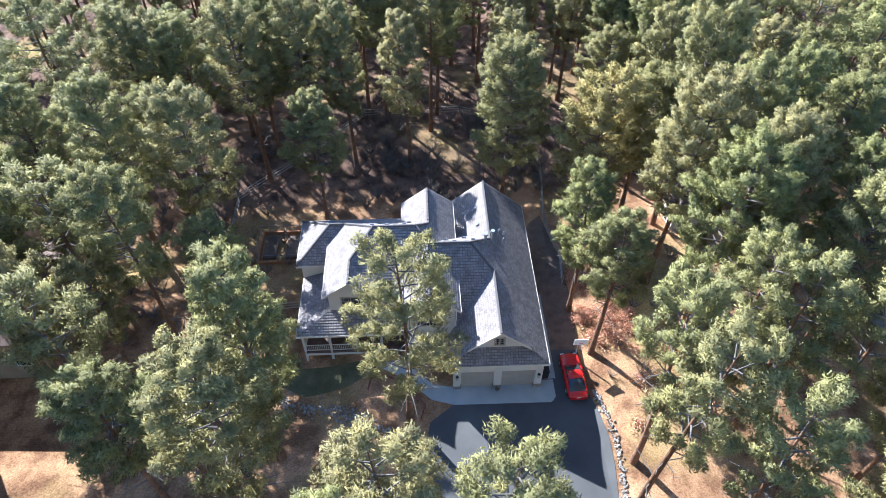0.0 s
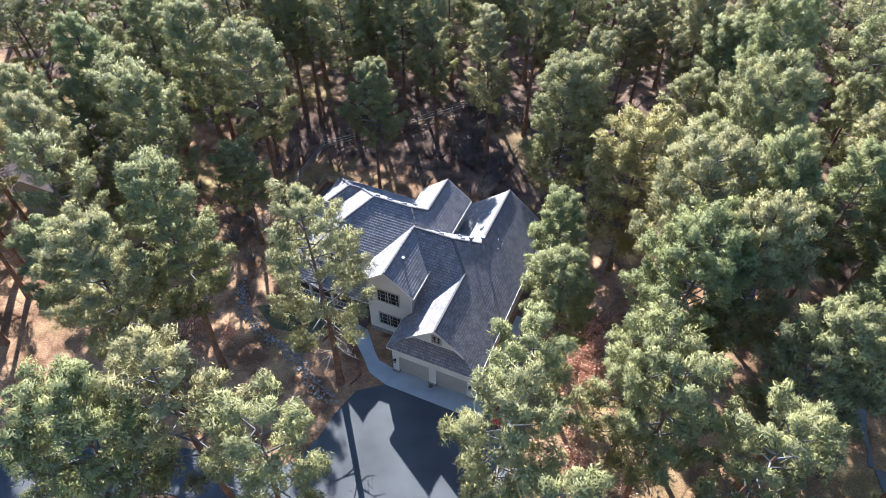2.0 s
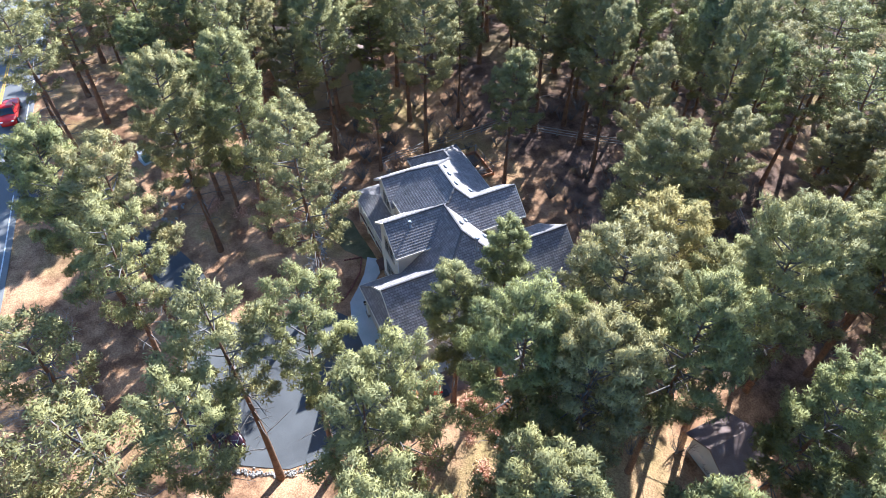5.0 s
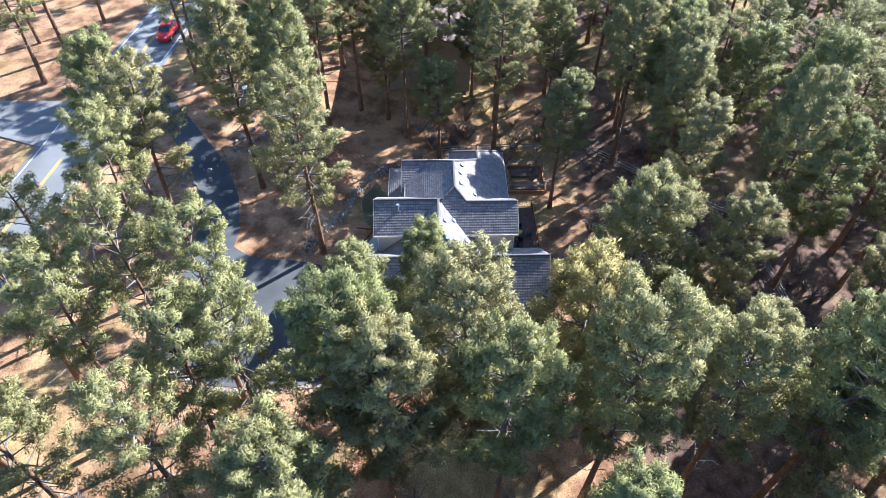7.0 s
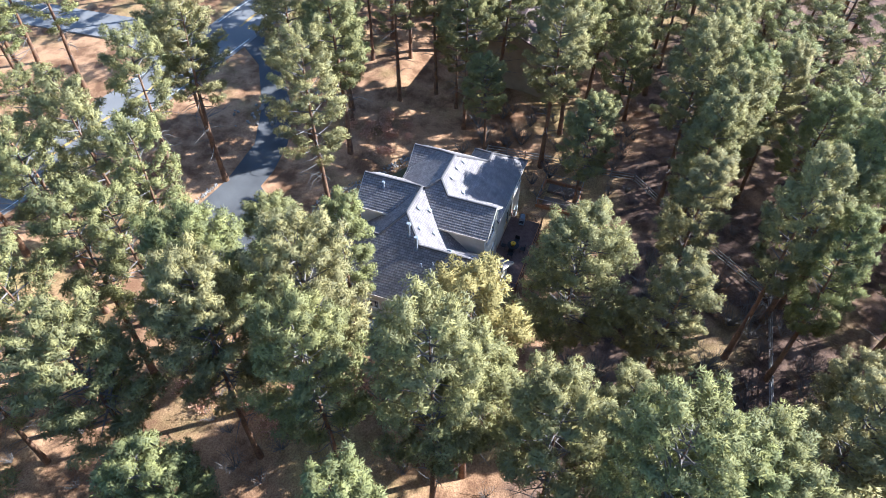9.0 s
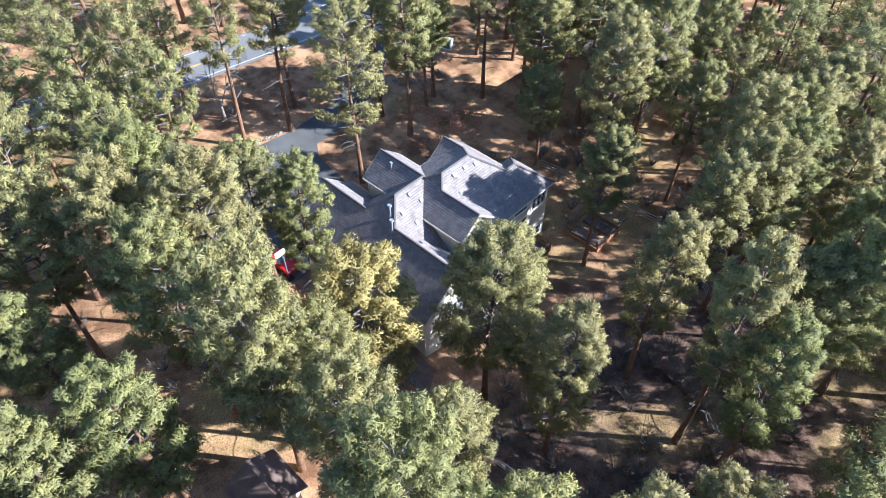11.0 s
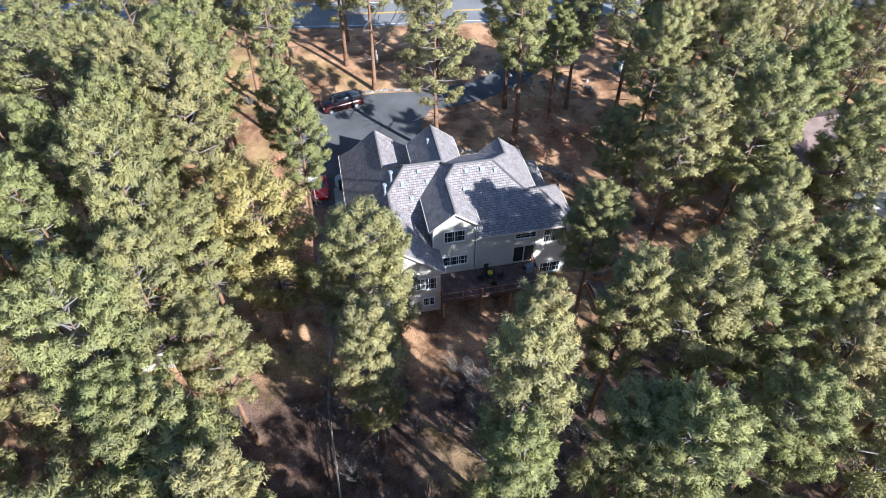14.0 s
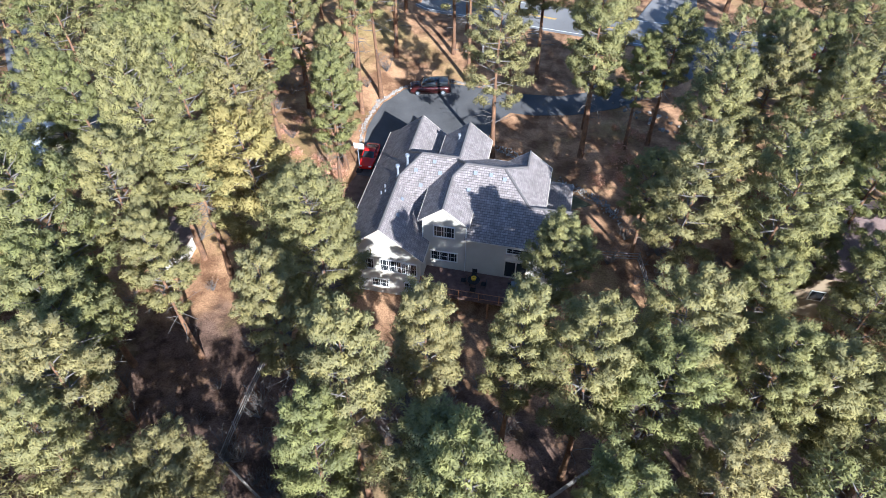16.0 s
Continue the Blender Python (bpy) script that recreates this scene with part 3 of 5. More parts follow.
for spec in (((-1.45, -8.75, 5.35), 2.0, 1.45, (0, -1), 2, 2), ((-1.45, -8.75, 2.15), 2.0, 1.45, (0, -1), 2, 2), ((4.15, -11.25, 5.5), 0.72, 0.8, (0, -1), 2, 2),
             ((-1.35, 3.62, 5.35), 1.9, 1.3, (0, 1), 2, 1), ((-1.35, 3.62, 2.0), 2.5, 1.1, (0, 1), 3, 1), ((-8.4, 3.5, 4.0), 2.0, 0.6, (0, 1), 1, 1), ((-11.4, 3.48, 3.5), 2.2, 1.6, (0, 1), 3, 1),
             ((-11.4, 3.48, -1.2), 2.0, 1.3, (0, 1), 2, 1), ((3.2, 5.95, 2.0), 2.4, 1.5, (0, 1), 3, 1), ((5.9, 5.95, 2.0), 1.5, 1.3, (0, 1), 2, 1), ((1.6, 5.95, 1.9), 1.4, 1.5, (0, 1), 2, 1),
             ((1.6, 5.95, -0.7), 1.0, 1.0, (0, 1), 2, 1), ((4.6, 5.95, -0.7), 1.6, 1.0, (0, 1), 2, 1), ((-8.1, -6.35, 5.0), 1.6, 1.3, (0, -1), 2, 2), ((-12.95, 1.2, 2.2), 1.6, 1.3, (-1, 0), 2, 1),
             ((-6.8, -6.35, 2.0), 1.5, 1.4, (0, -1), 2, 2), ((7.85, 1.5, 1.9), 1.2, 1.1, (1, 0), 2, 1), ((7.85, -4.5, 1.9), 1.0, 1.0, (1, 0), 2, 1), ((-12.95, 1.2, -1.0), 1.2, 1.0, (-1, 0), 2, 1)):
    window(*spec)


def sliding_door():
    w = new("door")
    w.parent = house
    bm = bmesh.new()
    for x0, z0, x1, z1 in ((-9.55, 0.32, -9.4, 3.3), (-7.35, 0.32, -7.2, 3.3), (-8.45, 0.32, -8.33, 2.55), (-9.5, 2.5, -7.25, 2.65), (-9.55, 3.25, -7.2, 3.4)):
        box(x0, 3.46, z0, x1, 3.6, z1, bm)
    part("door_frame", bm, M_TRIM, w)
    part("pane", box(-9.42, 3.5, 0.4, -8.42, 3.53, 2.52), M_GLASS, w)
    part("pane", box(-8.36, 3.5, 0.4, -7.34, 3.53, 2.52), M_GLASS, w)
    tagged(w, "glazed sliding door onto the deck")


sliding_door()


def garage_door(x0, x1):
    d = new("garage_door")
    d.parent = house
    tagged(d, "taupe panelled garage door")
    z0, rows = 0.06, 4
    for r in range(rows):
        h = 2.2 / rows
        bm = box(x0, -12.0, z0 + r * h + 0.006, x1, -11.94, z0 + (r + 1) * h - 0.006)
        n = 4
        for k in range(n):
            w = (x1 - x0) / n
            box(x0 + k * w + 0.08, -12.015, z0 + r * h + 0.09, x0 + (k + 1) * w - 0.08, -11.98, z0 + (r + 1) * h - 0.09, bm)
        part("panel", bm, M_DOORPAINT, d)
    bm = bmesh.new()
    for k in range(4):
        w = (x1 - x0) / 4
        box(x0 + k * w + 0.12, -12.02, z0 + 1.82, x0 + (k + 1) * w - 0.12, -12.005, z0 + 2.08, bm)
    part("door_light", bm, M_DOORPAINT, d)


garage_door(1.05, 3.75)
garage_door(4.5, 7.2)
for x0, x1 in ((0.42, 1.0), (3.8, 4.45), (7.25, 7.88)):
    part("pillar", box(x0, -12.16, 0.0, x1, -11.9, 2.95, bevel=0.02), M_STUCCO, house)
    part("pillar_foot", box(x0 - 0.05, -12.24, 0.0, x1 + 0.05, -11.9, 0.35, bevel=0.02), M_STONE, house, "brown stone pillar foot")
part("lintel", box(0.42, -12.14, 2.45, 7.88, -11.92, 3.5, bevel=0.02), M_TRIM, house)


def wall_lantern(x, y, z):
    w = thing("wall_lantern", "black iron carriage lantern on the garage pillar", "lamp", "lanterns at the garage", pose(x, y, z))
    part("bracket", rod((0, 0.1, 0.18), (0, -0.1, 0.22), 0.02), M_BLACK, w)
    part("lantern_glass", box(-0.07, -0.17, -0.12, 0.07, -0.03, 0.12), M_LAMPGLASS, w)
    bm = bmesh.new()
    for sx in (-1, 1):
        for sy in (-0.17, -0.03):
            box(sx * 0.08 - 0.012, sy - 0.012, -0.16, sx * 0.08 + 0.012, sy + 0.012, 0.15, bm)
    rod((0, -0.1, 0.14), (0, -0.1, 0.26), 0.14, 0.02, 8, bm)
    box(-0.09, -0.19, -0.19, 0.09, -0.01, -0.15, bm)
    part("cage", bm, M_BLACK, w)


wall_lantern(0.7, -12.2, 1.9)
wall_lantern(7.55, -12.2, 1.9)


def roof_pipe(x, y, z, height, r=0.09, cap=True):
    p = new("vent_pipe")
    p.parent = house
    tagged(p, "galvanised roof vent pipe with a cap")
    part("pipe", rod((x, y, z - 0.3), (x, y, z + height), r, n=12), M_METAL, p)
    part("flashing", rod((x, y, z - 0.25), (x, y, z + 0.12), r * 2.6, r * 1.1, 12), M_METAL, p)
    if cap:
        part("pipe_cap", rod((x, y, z + height - 0.02), (x, y, z + height + 0.16), r * 1.9, r * 1.5, 12), M_METAL, p)


def east_z(x):
    return 7.15 - S * (x - 4.15)


for x, y, h in ((3.6, -2.5, 1.2), (4.35, -1.5, 1.2)):
    roof_pipe(x, y, east_z(x), h, 0.12)
for x, y, h in ((5.5, -0.6, 0.4), (5.65, 0.3, 0.4), (5.2, 0.35, 0.35)):
    roof_pipe(x, y, east_z(x), h, 0.06, False)
roof_pipe(-0.75, -6.9, 8.79 - SG * 0.72, 0.5, 0.09)


def roof_vent(x, y, z, slope, axis, sign):
    """A low box vent lying on a slope."""
    ang = math.atan(slope)
    rot = Matrix.Rotation(sign * ang, 4, "Y") if axis == X else Matrix.Rotation(-sign * ang, 4, "X")
    ob = part("roof_vent", box(-0.18, -0.18, 0, 0.18, 0.18, 0.14, bevel=0.03), M_METAL, house)
    ob.matrix_basis = Matrix.Translation((x, y, z)) @ rot


for x, y in ((0.9, -2.7), (2.6, -1.9), (0.2, -1.9), (1.9, -0.8)):
    roof_vent(x, y, 8.82 - S * (y + 3.25), S, Y, 1)
for x, y in ((-3.4, -1.1), (-4.9, -1.1), (-6.2, -0.9), (-3.0, 0.2)):
    roof_vent(x, y, 9.49 - 0.82 * (y + 1.72), 0.82, Y, 1)
for x, y in ((3.3, 1.2), (3.2, 3.4)):
    roof_vent(x, y, 7.18 - S * (4.15 - x), S, X, -1)


def downspout(x, y, z0, z1):
    part("downspout", rod((x, y, z0), (x, y, z1), 0.045, n=6), M_WHITE, house)


for p in ((-6.25, -6.15, 0.0, 6.4), (0.75, -8.8, 4.5, 6.7), (0.72, 3.68, 0.0, 6.6), (-3.45, 3.68, 0.0, 6.6), (7.92, -11.9, 0.0, 3.6)):
    downspout(*p)


# ---- porch ----
def porch():
    p = thing("porch", "raised front porch with tan posts and railing", "porch")
    part("porch_floor", box(-12.6, -8.1, 0.1, -3.45, -6.05, 0.3), M_REDWOOD, p, "reddish plank porch floor")
    part("porch_floor", box(-12.6, -6.05, 0.1, -10.05, -1.65, 0.3), M_REDWOOD, p, "reddish plank porch floor")
    posts = [(-12.5, -8.0), (-10.2, -8.0), (-7.9, -8.0), (-5.7, -8.0), (-12.5, -5.2), (-12.5, -2.3)]
    for x, y in posts:
        part("post", box(x - 0.1, y - 0.1, -1.8, x + 0.1, y + 0.1, 3.05, bevel=0.015), M_TRIM, p)
    part("beam", box(-12.65, -8.12, 2.75, -3.45, -7.88, 3.0), M_TRIM, p)
    part("beam", box(-12.62, -7.88, 2.75, -12.38, -1.65, 3.0), M_TRIM, p)
    part("skirt_beam", box(-12.6, -8.08, -0.25, -3.5, -7.95, 0.1), M_TRIM, p)
    runs = [((-12.4, -8.0), (-10.3, -8.0)), ((-10.1, -8.0), (-8.0, -8.0)), ((-7.8, -8.0), (-5.8, -8.0)), ((-12.5, -7.9), (-12.5, -5.3)), ((-12.5, -5.1), (-12.5, -2.4))]
    for (ax, ay), (bx, by) in runs:
        for z in (0.45, 1.2):
            part("rail", rod((ax, ay, z), (bx, by, z), 0.045, n=4), M_TRIM, p)
        n = int(math.hypot(bx - ax, by - ay) / 0.16)
        for k in range(1, n):
            x, y = ax + (bx - ax) * k / n, ay + (by - ay) * k / n
            part("baluster", rod((x, y, 0.45), (x, y, 1.2), 0.022, n=4), M_TRIM, p)
    for k in range(4):
        part("step", box(-5.4, -8.45 - 0.28 * k, -0.02 - 0.1 * k, -4.0, -8.1 - 0.28 * k, 0.24 - 0.07 * k), M_REDWOOD, p)
    return p


porch()


# ---- rear deck ----
def deck():
    d = thing("deck", "raised dark red-brown timber deck behind the house", "deck")
    n = 24
    for k in range(n):
        y0 = 3.65 + (7.0 - 3.65) * k / n
        part("board", box(-9.3, y0 + 0.006, 0.24, 0.42, y0 + (7.0 - 3.65) / n - 0.006, 0.3), M_REDWOOD, d)
    part("rim_joist", box(-9.3, 6.98, -0.05, 0.42, 7.05, 0.235), M_REDWOOD, d)
    part("rim_joist", box(0.42, 3.65, -0.05, 0.48, 7.05, 0.235), M_REDWOOD, d)
    part("rim_joist", box(-9.36, 3.65, -0.05, -9.3, 7.05, 0.235), M_REDWOOD, d)
    for x in (-9.2, -6.3, -3.4, 0.3):
        part("post", box(x - 0.09, 6.75, -3.6, x + 0.09, 6.93, 0.2), M_CEDAR, d, "orange cedar deck post")
    corners = [(-9.28, 3.7), (-9.28, 7.0), (0.42, 7.0), (0.42, 6.05)]
    for (ax, ay), (bx, by) in zip(corners, corners[1:]):
        m = max(1, round(math.hypot(bx - ax, by - ay) / 1.9))
        for k in range(m + 1):
            x, y = ax + (bx - ax) * k / m, ay + (by - ay) * k / m
            part("rail_post", box(x - 0.045, y - 0.045, 0.2, x + 0.045, y + 0.045, 1.3), M_CEDAR, d)
        for z in (0.45, 1.25):
            part("rail", rod((ax, ay, z), (bx, by, z), 0.04, n=4), M_CEDAR, d)
        m = int(math.hypot(bx - ax, by - ay) / 0.14)
        for k in range(1, m):
            x, y = ax + (bx - ax) * k / m, ay + (by - ay) * k / m
            part("baluster", rod((x, y, 0.45), (x, y, 1.25), 0.012, n=4), M_BLACK, d)


deck()


def patio_table():
    t = thing("patio_table", "round dark patio table on the deck", "table", at=pose(-4.6, 5.2, 0.3))
    part("tabletop", rod((0, 0, 0.68), (0, 0, 0.72), 0.6, n=20), M_BLACK, t)
    for k in range(4):
        a = k * math.pi / 2 + 0.6
        part("leg", rod((0.45 * math.cos(a), 0.45 * math.sin(a), 0), (0.35 * math.cos(a), 0.35 * math.sin(a), 0.69), 0.025), M_BLACK, t)


def patio_chair():
    c = thing("patio_chair", "dark metal patio chair beside the table", "chair", "chairs round the patio table", pose(-3.6, 5.2, 0.3, 0, 0, 90))
    part("seat", box(-0.24, -0.24, 0.40, 0.24, 0.24, 0.45, bevel=0.015), M_BLACK, c)
    part("backrest", box(-0.24, 0.22, 0.45, 0.24, 0.26, 0.95, bevel=0.015), M_BLACK, c)
    for sx in (-0.21, 0.21):
        for sy in (-0.21, 0.21):
            part("leg", rod((sx, sy, 0), (sx, sy, 0.42), 0.02), M_BLACK, c)
    return c


patio_table()
chair = patio_chair()
for x, y, rz in ((-5.6, 5.3, -95), (-4.5, 4.25, 0), (-4.7, 6.2, 178)):
    copy_thing(chair, pose(x, y, 0.3, 0, 0, rz + 180))
y_pot = thing("toy_bucket", "bright yellow plastic bucket on the patio table", "bucket", at=pose(-4.6, 5.2, 1.02))
part("bucket", rod((0, 0, 0), (0, 0, 0.3), 0.2, 0.27, 14), M_YELLOW, y_pot)
part("bucket_handle", rod((-0.26, 0, 0.29), (0.26, 0, 0.34), 0.015), M_BLACK, y_pot)


def grill():
    g = thing("gas_grill", "covered grey gas grill on the deck", "grill", at=pose(-8.6, 5.0, 0.3, 0, 0, 8))
    part("cabinet", box(-0.35, -0.28, 0.08, 0.35, 0.28, 0.75, bevel=0.03), M_METAL, g)
    bm = rod((-0.38, 0, 0.82), (0.38, 0, 0.82), 0.28, n=16)
    part("hood", bm, M_METAL, g)
    for s in (-1, 1):
        part("side_shelf", box(s * 0.36, -0.22, 0.7, s * 0.72, 0.22, 0.74), M_BLACK, g)


grill()


def planting_bed():
    """A dark mulch bed along the walk, edged with red brick."""
    line = [(-6.9, -11.9), (-6.5, -10.1), (-4.6, -11.0), (-3.2, -12.3), (-2.0, -13.6), (-2.4, -14.9)]
    b = thing("planting_bed", "dark mulch bed edged with red-brown brick beside the walk", "planting bed")
    for (ax, ay), (bx, by) in zip(line, line[1:]):
        n = int(math.hypot(bx - ax, by - ay) / 0.24)
        a = math.atan2(by - ay, bx - ax)
        for k in range(n):
            x, y = ax + (bx - ax) * (k + 0.5) / n, ay + (by - ay) * (k + 0.5) / n
            ob = new("brick", BRICK)
            ob.matrix_basis = pose(x, y, ground_z(x, y) + 0.05, 0, 0, math.degrees(a))
            ob.parent = b


BRICK = mesh_of(box(-0.11, -0.055, -0.12, 0.11, 0.055, 0.07, bevel=0.008), "brick", material("red_brick", (0.16, 0.06, 0.045), (0.27, 0.11, 0.08), 3.0, 0.9, 0.4, obj=0.25))
planting_bed()


def flower_pot(x, y):
    p = thing("flower_pot", "round stone planter before the garage pillar", "planter", at=pose(x, y, 0.06))
    part("pot", rod((0, 0, 0), (0, 0, 0.32), 0.17, 0.25, 14), M_CONCRETE, p)
    part("soil", rod((0, 0, 0.3), (0, 0, 0.325), 0.22, 0.22, 14), M_GRAVEL, p)


flower_pot(4.12, -12.5)


def trash_bin():
    b = thing("wheelie_bin", "dark wheeled bin beside the garage corner", "bin", at=pose(8.35, -11.2, 0.05))
    part("bin_body", box(-0.3, -0.35, 0.05, 0.3, 0.35, 1.0, bevel=0.04), M_BLACK, b)
    part("lid", box(-0.33, -0.4, 1.0, 0.33, 0.38, 1.07, bevel=0.02), M_BLACK, b)
    for s in (-1, 1):
        part("wheel", rod((s * 0.27, 0.33, 0.1), (s * 0.33, 0.33, 0.1), 0.1), M_TYRE, b)


trash_bin()

# ---- pines ----
def tube_mesh(path, radii, n, verts, faces):
    """A bent tapered tube through the points of path."""
    base = len(verts)
    for i, (p, r) in enumerate(zip(path, radii)):
        d = (path[min(i + 1, len(path) - 1)] - path[max(i - 1, 0)]).normalized()
        turn = d.to_track_quat("Z", "Y").to_matrix()
        for k in range(n):
            a = k * math.tau / n
            verts.append(tuple(p + turn @ Vector((r * math.cos(a), r * math.sin(a), 0))))
    for i in range(len(path) - 1):
        for k in range(n):
            a, b = base + i * n + k, base + i * n + (k + 1) % n
            faces.append((a, b, b + n, a + n))


def pine_meshes(seed, height, radius, first, full, tufts, blades, dead=14, size=0.40, thin=0.11):
    """Trunk with limbs, and a crown of needle tufts set along the limbs. first: where the crown begins, as a share of the height; full: roundness of its top."""
    rng = random.Random(seed)
    lean = Vector((rng.uniform(-0.6, 0.6), rng.uniform(-0.6, 0.6), 0))

    def axis(h):
        k = h / height
        return Vector((lean.x * k * k + 0.12 * math.sin(5 * k + seed), lean.y * k * k + 0.12 * math.cos(4 * k + seed), h))

    tv, tf = [], []
    rings = 9
    r0 = 0.012 * height + 0.05
    tube_mesh([axis(height * 0.97 * i / rings - (0.6 if i == 0 else 0)) for i in range(rings + 1)], [r0 * (1.35 if i == 0 else 1 - 0.9 * i / rings) for i in range(rings + 1)], 8, tv, tf)
    bole = len(tf)
    centres = []
    limbs = int(tufts / 15)
    lobes = [(rng.uniform(0, math.tau), rng.uniform(0.1, 0.9), rng.uniform(0.75, 1.2)) for _ in range(7)]
    for j in range(limbs):
        k = first + (1 - first) * ((j + rng.random()) / limbs) ** 0.92
        u = (k - first) / (1 - first)
        a = j * 2.39996 + rng.uniform(-0.5, 0.5)
        bulge = 1.0
        for la, lu, lk in lobes:
            bulge += (lk - 1) * math.exp(-((u - lu) / 0.16) ** 2) * max(0.0, math.cos(a - la)) ** 2
        reach = 0.97 * radius * bulge * (0.55 + 0.45 * min(1, u * 4)) * max(0.10, (1 - u ** (full + 0.4))) ** 0.46 * rng.uniform(0.74, 1.1)
        lift = rng.uniform(-0.05, 0.3) + 0.6 * u
        start = axis(height * k * 0.96)
        out = Vector((math.cos(a), math.sin(a), lift)).normalized()
        mid = start + out * reach * 0.55 + Vector((0, 0, -0.07 * reach))
        end = start + out * reach + Vector((0, 0, 0.10 * reach))
        tube_mesh([start, mid, end], [0.04 + 0.010 * reach, 0.028, 0.009], 4, tv, tf)
        n = max(4, round(15 * (0.35 + reach / radius)))
        side = Vector((-math.sin(a), math.cos(a), 0))
        for i in range(n):
            w = 0.46 + 0.58 * ((i + rng.random()) / n) ** 0.75
            spread = reach * 0.23 * math.sin(math.pi * min(1.0, (w - 0.2) / 0.95)) + 0.1
            p = (start.lerp(mid, w / 0.55) if w < 0.55 else mid.lerp(end, (w - 0.55) / 0.45))
            off = rng.uniform(-1, 1)
            centres.append((p + side * off * spread + Vector((0, 0, 0.34 * (1 - off * off) + rng.uniform(-0.16, 0.12))), out))
    centres.append((axis(height * 0.985), Vector((0, 0, 1))))
    for j in range(dead):
        h = height * rng.uniform(0.2, first + 0.08)
        a = rng.uniform(0, math.tau)
        ln = rng.uniform(0.8, 2.6)
        s = axis(h)
        out = Vector((math.cos(a), math.sin(a), 0))
        mid, end = s + out * ln * 0.55 + Vector((0, 0, rng.uniform(-0.1, 0.25))), s + out * ln + Vector((rng.uniform(-0.3, 0.3), rng.uniform(-0.3, 0.3), rng.uniform(-0.5, 0.4)))
        tube_mesh([s, mid, end], [0.05, 0.03, 0.010], 4, tv, tf)
        for w in (0.5, 0.8):
            p = s.lerp(end, w)
            tube_mesh([p, p + Vector((rng.uniform(-0.6, 0.6), rng.uniform(-0.6, 0.6), rng.uniform(-0.2, 0.3)))], [0.018, 0.006], 3, tv, tf)
    trunk = bpy.data.meshes.new("trunk")
    trunk.from_pydata(tv, [], tf)
    trunk.materials.append(M_BARK)
    trunk.materials.append(M_TWIG)
    for i, p in enumerate(trunk.polygons):
        p.use_smooth, p.material_index = True, int(i >= bole)
    nr = np.random.RandomState(seed)
    cv, cn = [], []
    heart = axis(height * (first + 0.35 * (1 - first)))
    for c, out in centres:
        s = size * rng.uniform(0.75, 1.25)
        d = nr.normal(size=(blades, 3))
        d[:, 2] += 0.25
        d /= np.linalg.norm(d, axis=1)[:, None]
        lie = d * 0.45 + nr.normal(size=(blades, 3)) * 0.7 + np.array(out) * 0.2
        lie /= np.linalg.norm(lie, axis=1)[:, None]
        side = np.cross(lie, d + nr.normal(size=(blades, 3)) * 0.35)
        side /= np.linalg.norm(side, axis=1)[:, None]
        ln = s * nr.uniform(0.45, 0.8, blades)[:, None]
        outward = (np.array(c) - np.array(heart)) * np.array((1, 1, 0.7))
        outward = outward / (np.linalg.norm(outward) + 1e-6)
        wish = d * 0.64 + outward * 0.52 + np.array((0, 0, 0.15))
        wish /= np.linalg.norm(wish, axis=1)[:, None]
        mid = np.array(c) + d * np.array((1, 1, 0.72)) * s * nr.uniform(0.45, 1.0, blades)[:, None] ** 0.7
        tip, foot = mid + lie * ln * 0.5, mid - lie * ln * 0.5
        a, b = foot + side * ln * thin, foot - side * ln * thin
        face = np.cross(a - tip, b - tip)
        flip = (face * wish).sum(1) < 0
        a[flip], b[flip] = b[flip], a[flip].copy()
        cv.append(np.stack((tip, a, b), 1).reshape(-1, 3))
        cn.append(np.repeat(wish, 3, 0))
    cv, cn = np.concatenate(cv), np.concatenate(cn)
    crown = bpy.data.meshes.new("crown")
    crown.from_pydata(cv, [], np.arange(len(cv)).reshape(-1, 3).tolist())
    for p in crown.polygons:
        p.use_smooth = True
    tint = crown.attributes.new("tint", "FLOAT", "POINT")
    tint.data.foreach_set("value", np.repeat(np.clip(np.repeat(nr.uniform(0, 1, len(centres)), blades) * 0.8 + nr.uniform(0, 0.2, len(centres) * blades), 0, 1), 3).astype(np.float32))
    crown.normals_split_custom_set_from_vertices(cn.tolist())
    return trunk, crown, cv, cn


def make_pine(seed, height, radius, first, full, tufts=820, blades=46, yellow=False, size=0.36, thin=0.135):
    trunk, crown, _, _ = pine_meshes(seed, height, radius, first, full, tufts, blades, 14, size, thin)
    crown.materials.append(M_NEEDLE_Y if yellow else M_NEEDLE)
    return trunk, crown, height, radius


KINDS = [make_pine(11, 18, 3.3, 0.44, 3.2), make_pine(12, 18, 3.0, 0.47, 2.7, 740), make_pine(13, 18, 3.6, 0.46, 3.2, 900), make_pine(14, 18, 3.1, 0.38, 2.4), make_pine(15, 18, 3.3, 0.49, 2.8), make_pine(16, 18, 2.8, 0.44, 2.4, 700)]
BROAD = [make_pine(21, 18, 4.0, 0.42, 3.4, 1100), make_pine(22, 18, 3.8, 0.45, 3.2, 1050)]
OPEN = [make_pine(31, 18, 3.4, 0.48, 3.0, 470, 42), make_pine(32, 18, 3.1, 0.52, 2.6, 430, 42)]
FRONT = [make_pine(33, 18, 4.0, 0.36, 3.4, 660, 42)]
GOLD = [make_pine(41, 12, 3.1, 0.24, 2.8, 760, 40, True)]
DENSE = [make_pine(43, 18, 4.1, 0.34, 3.0, 1600, 40)]
LOW = [make_pine(44, 18, 3.5, 0.26, 2.4, 1000)]
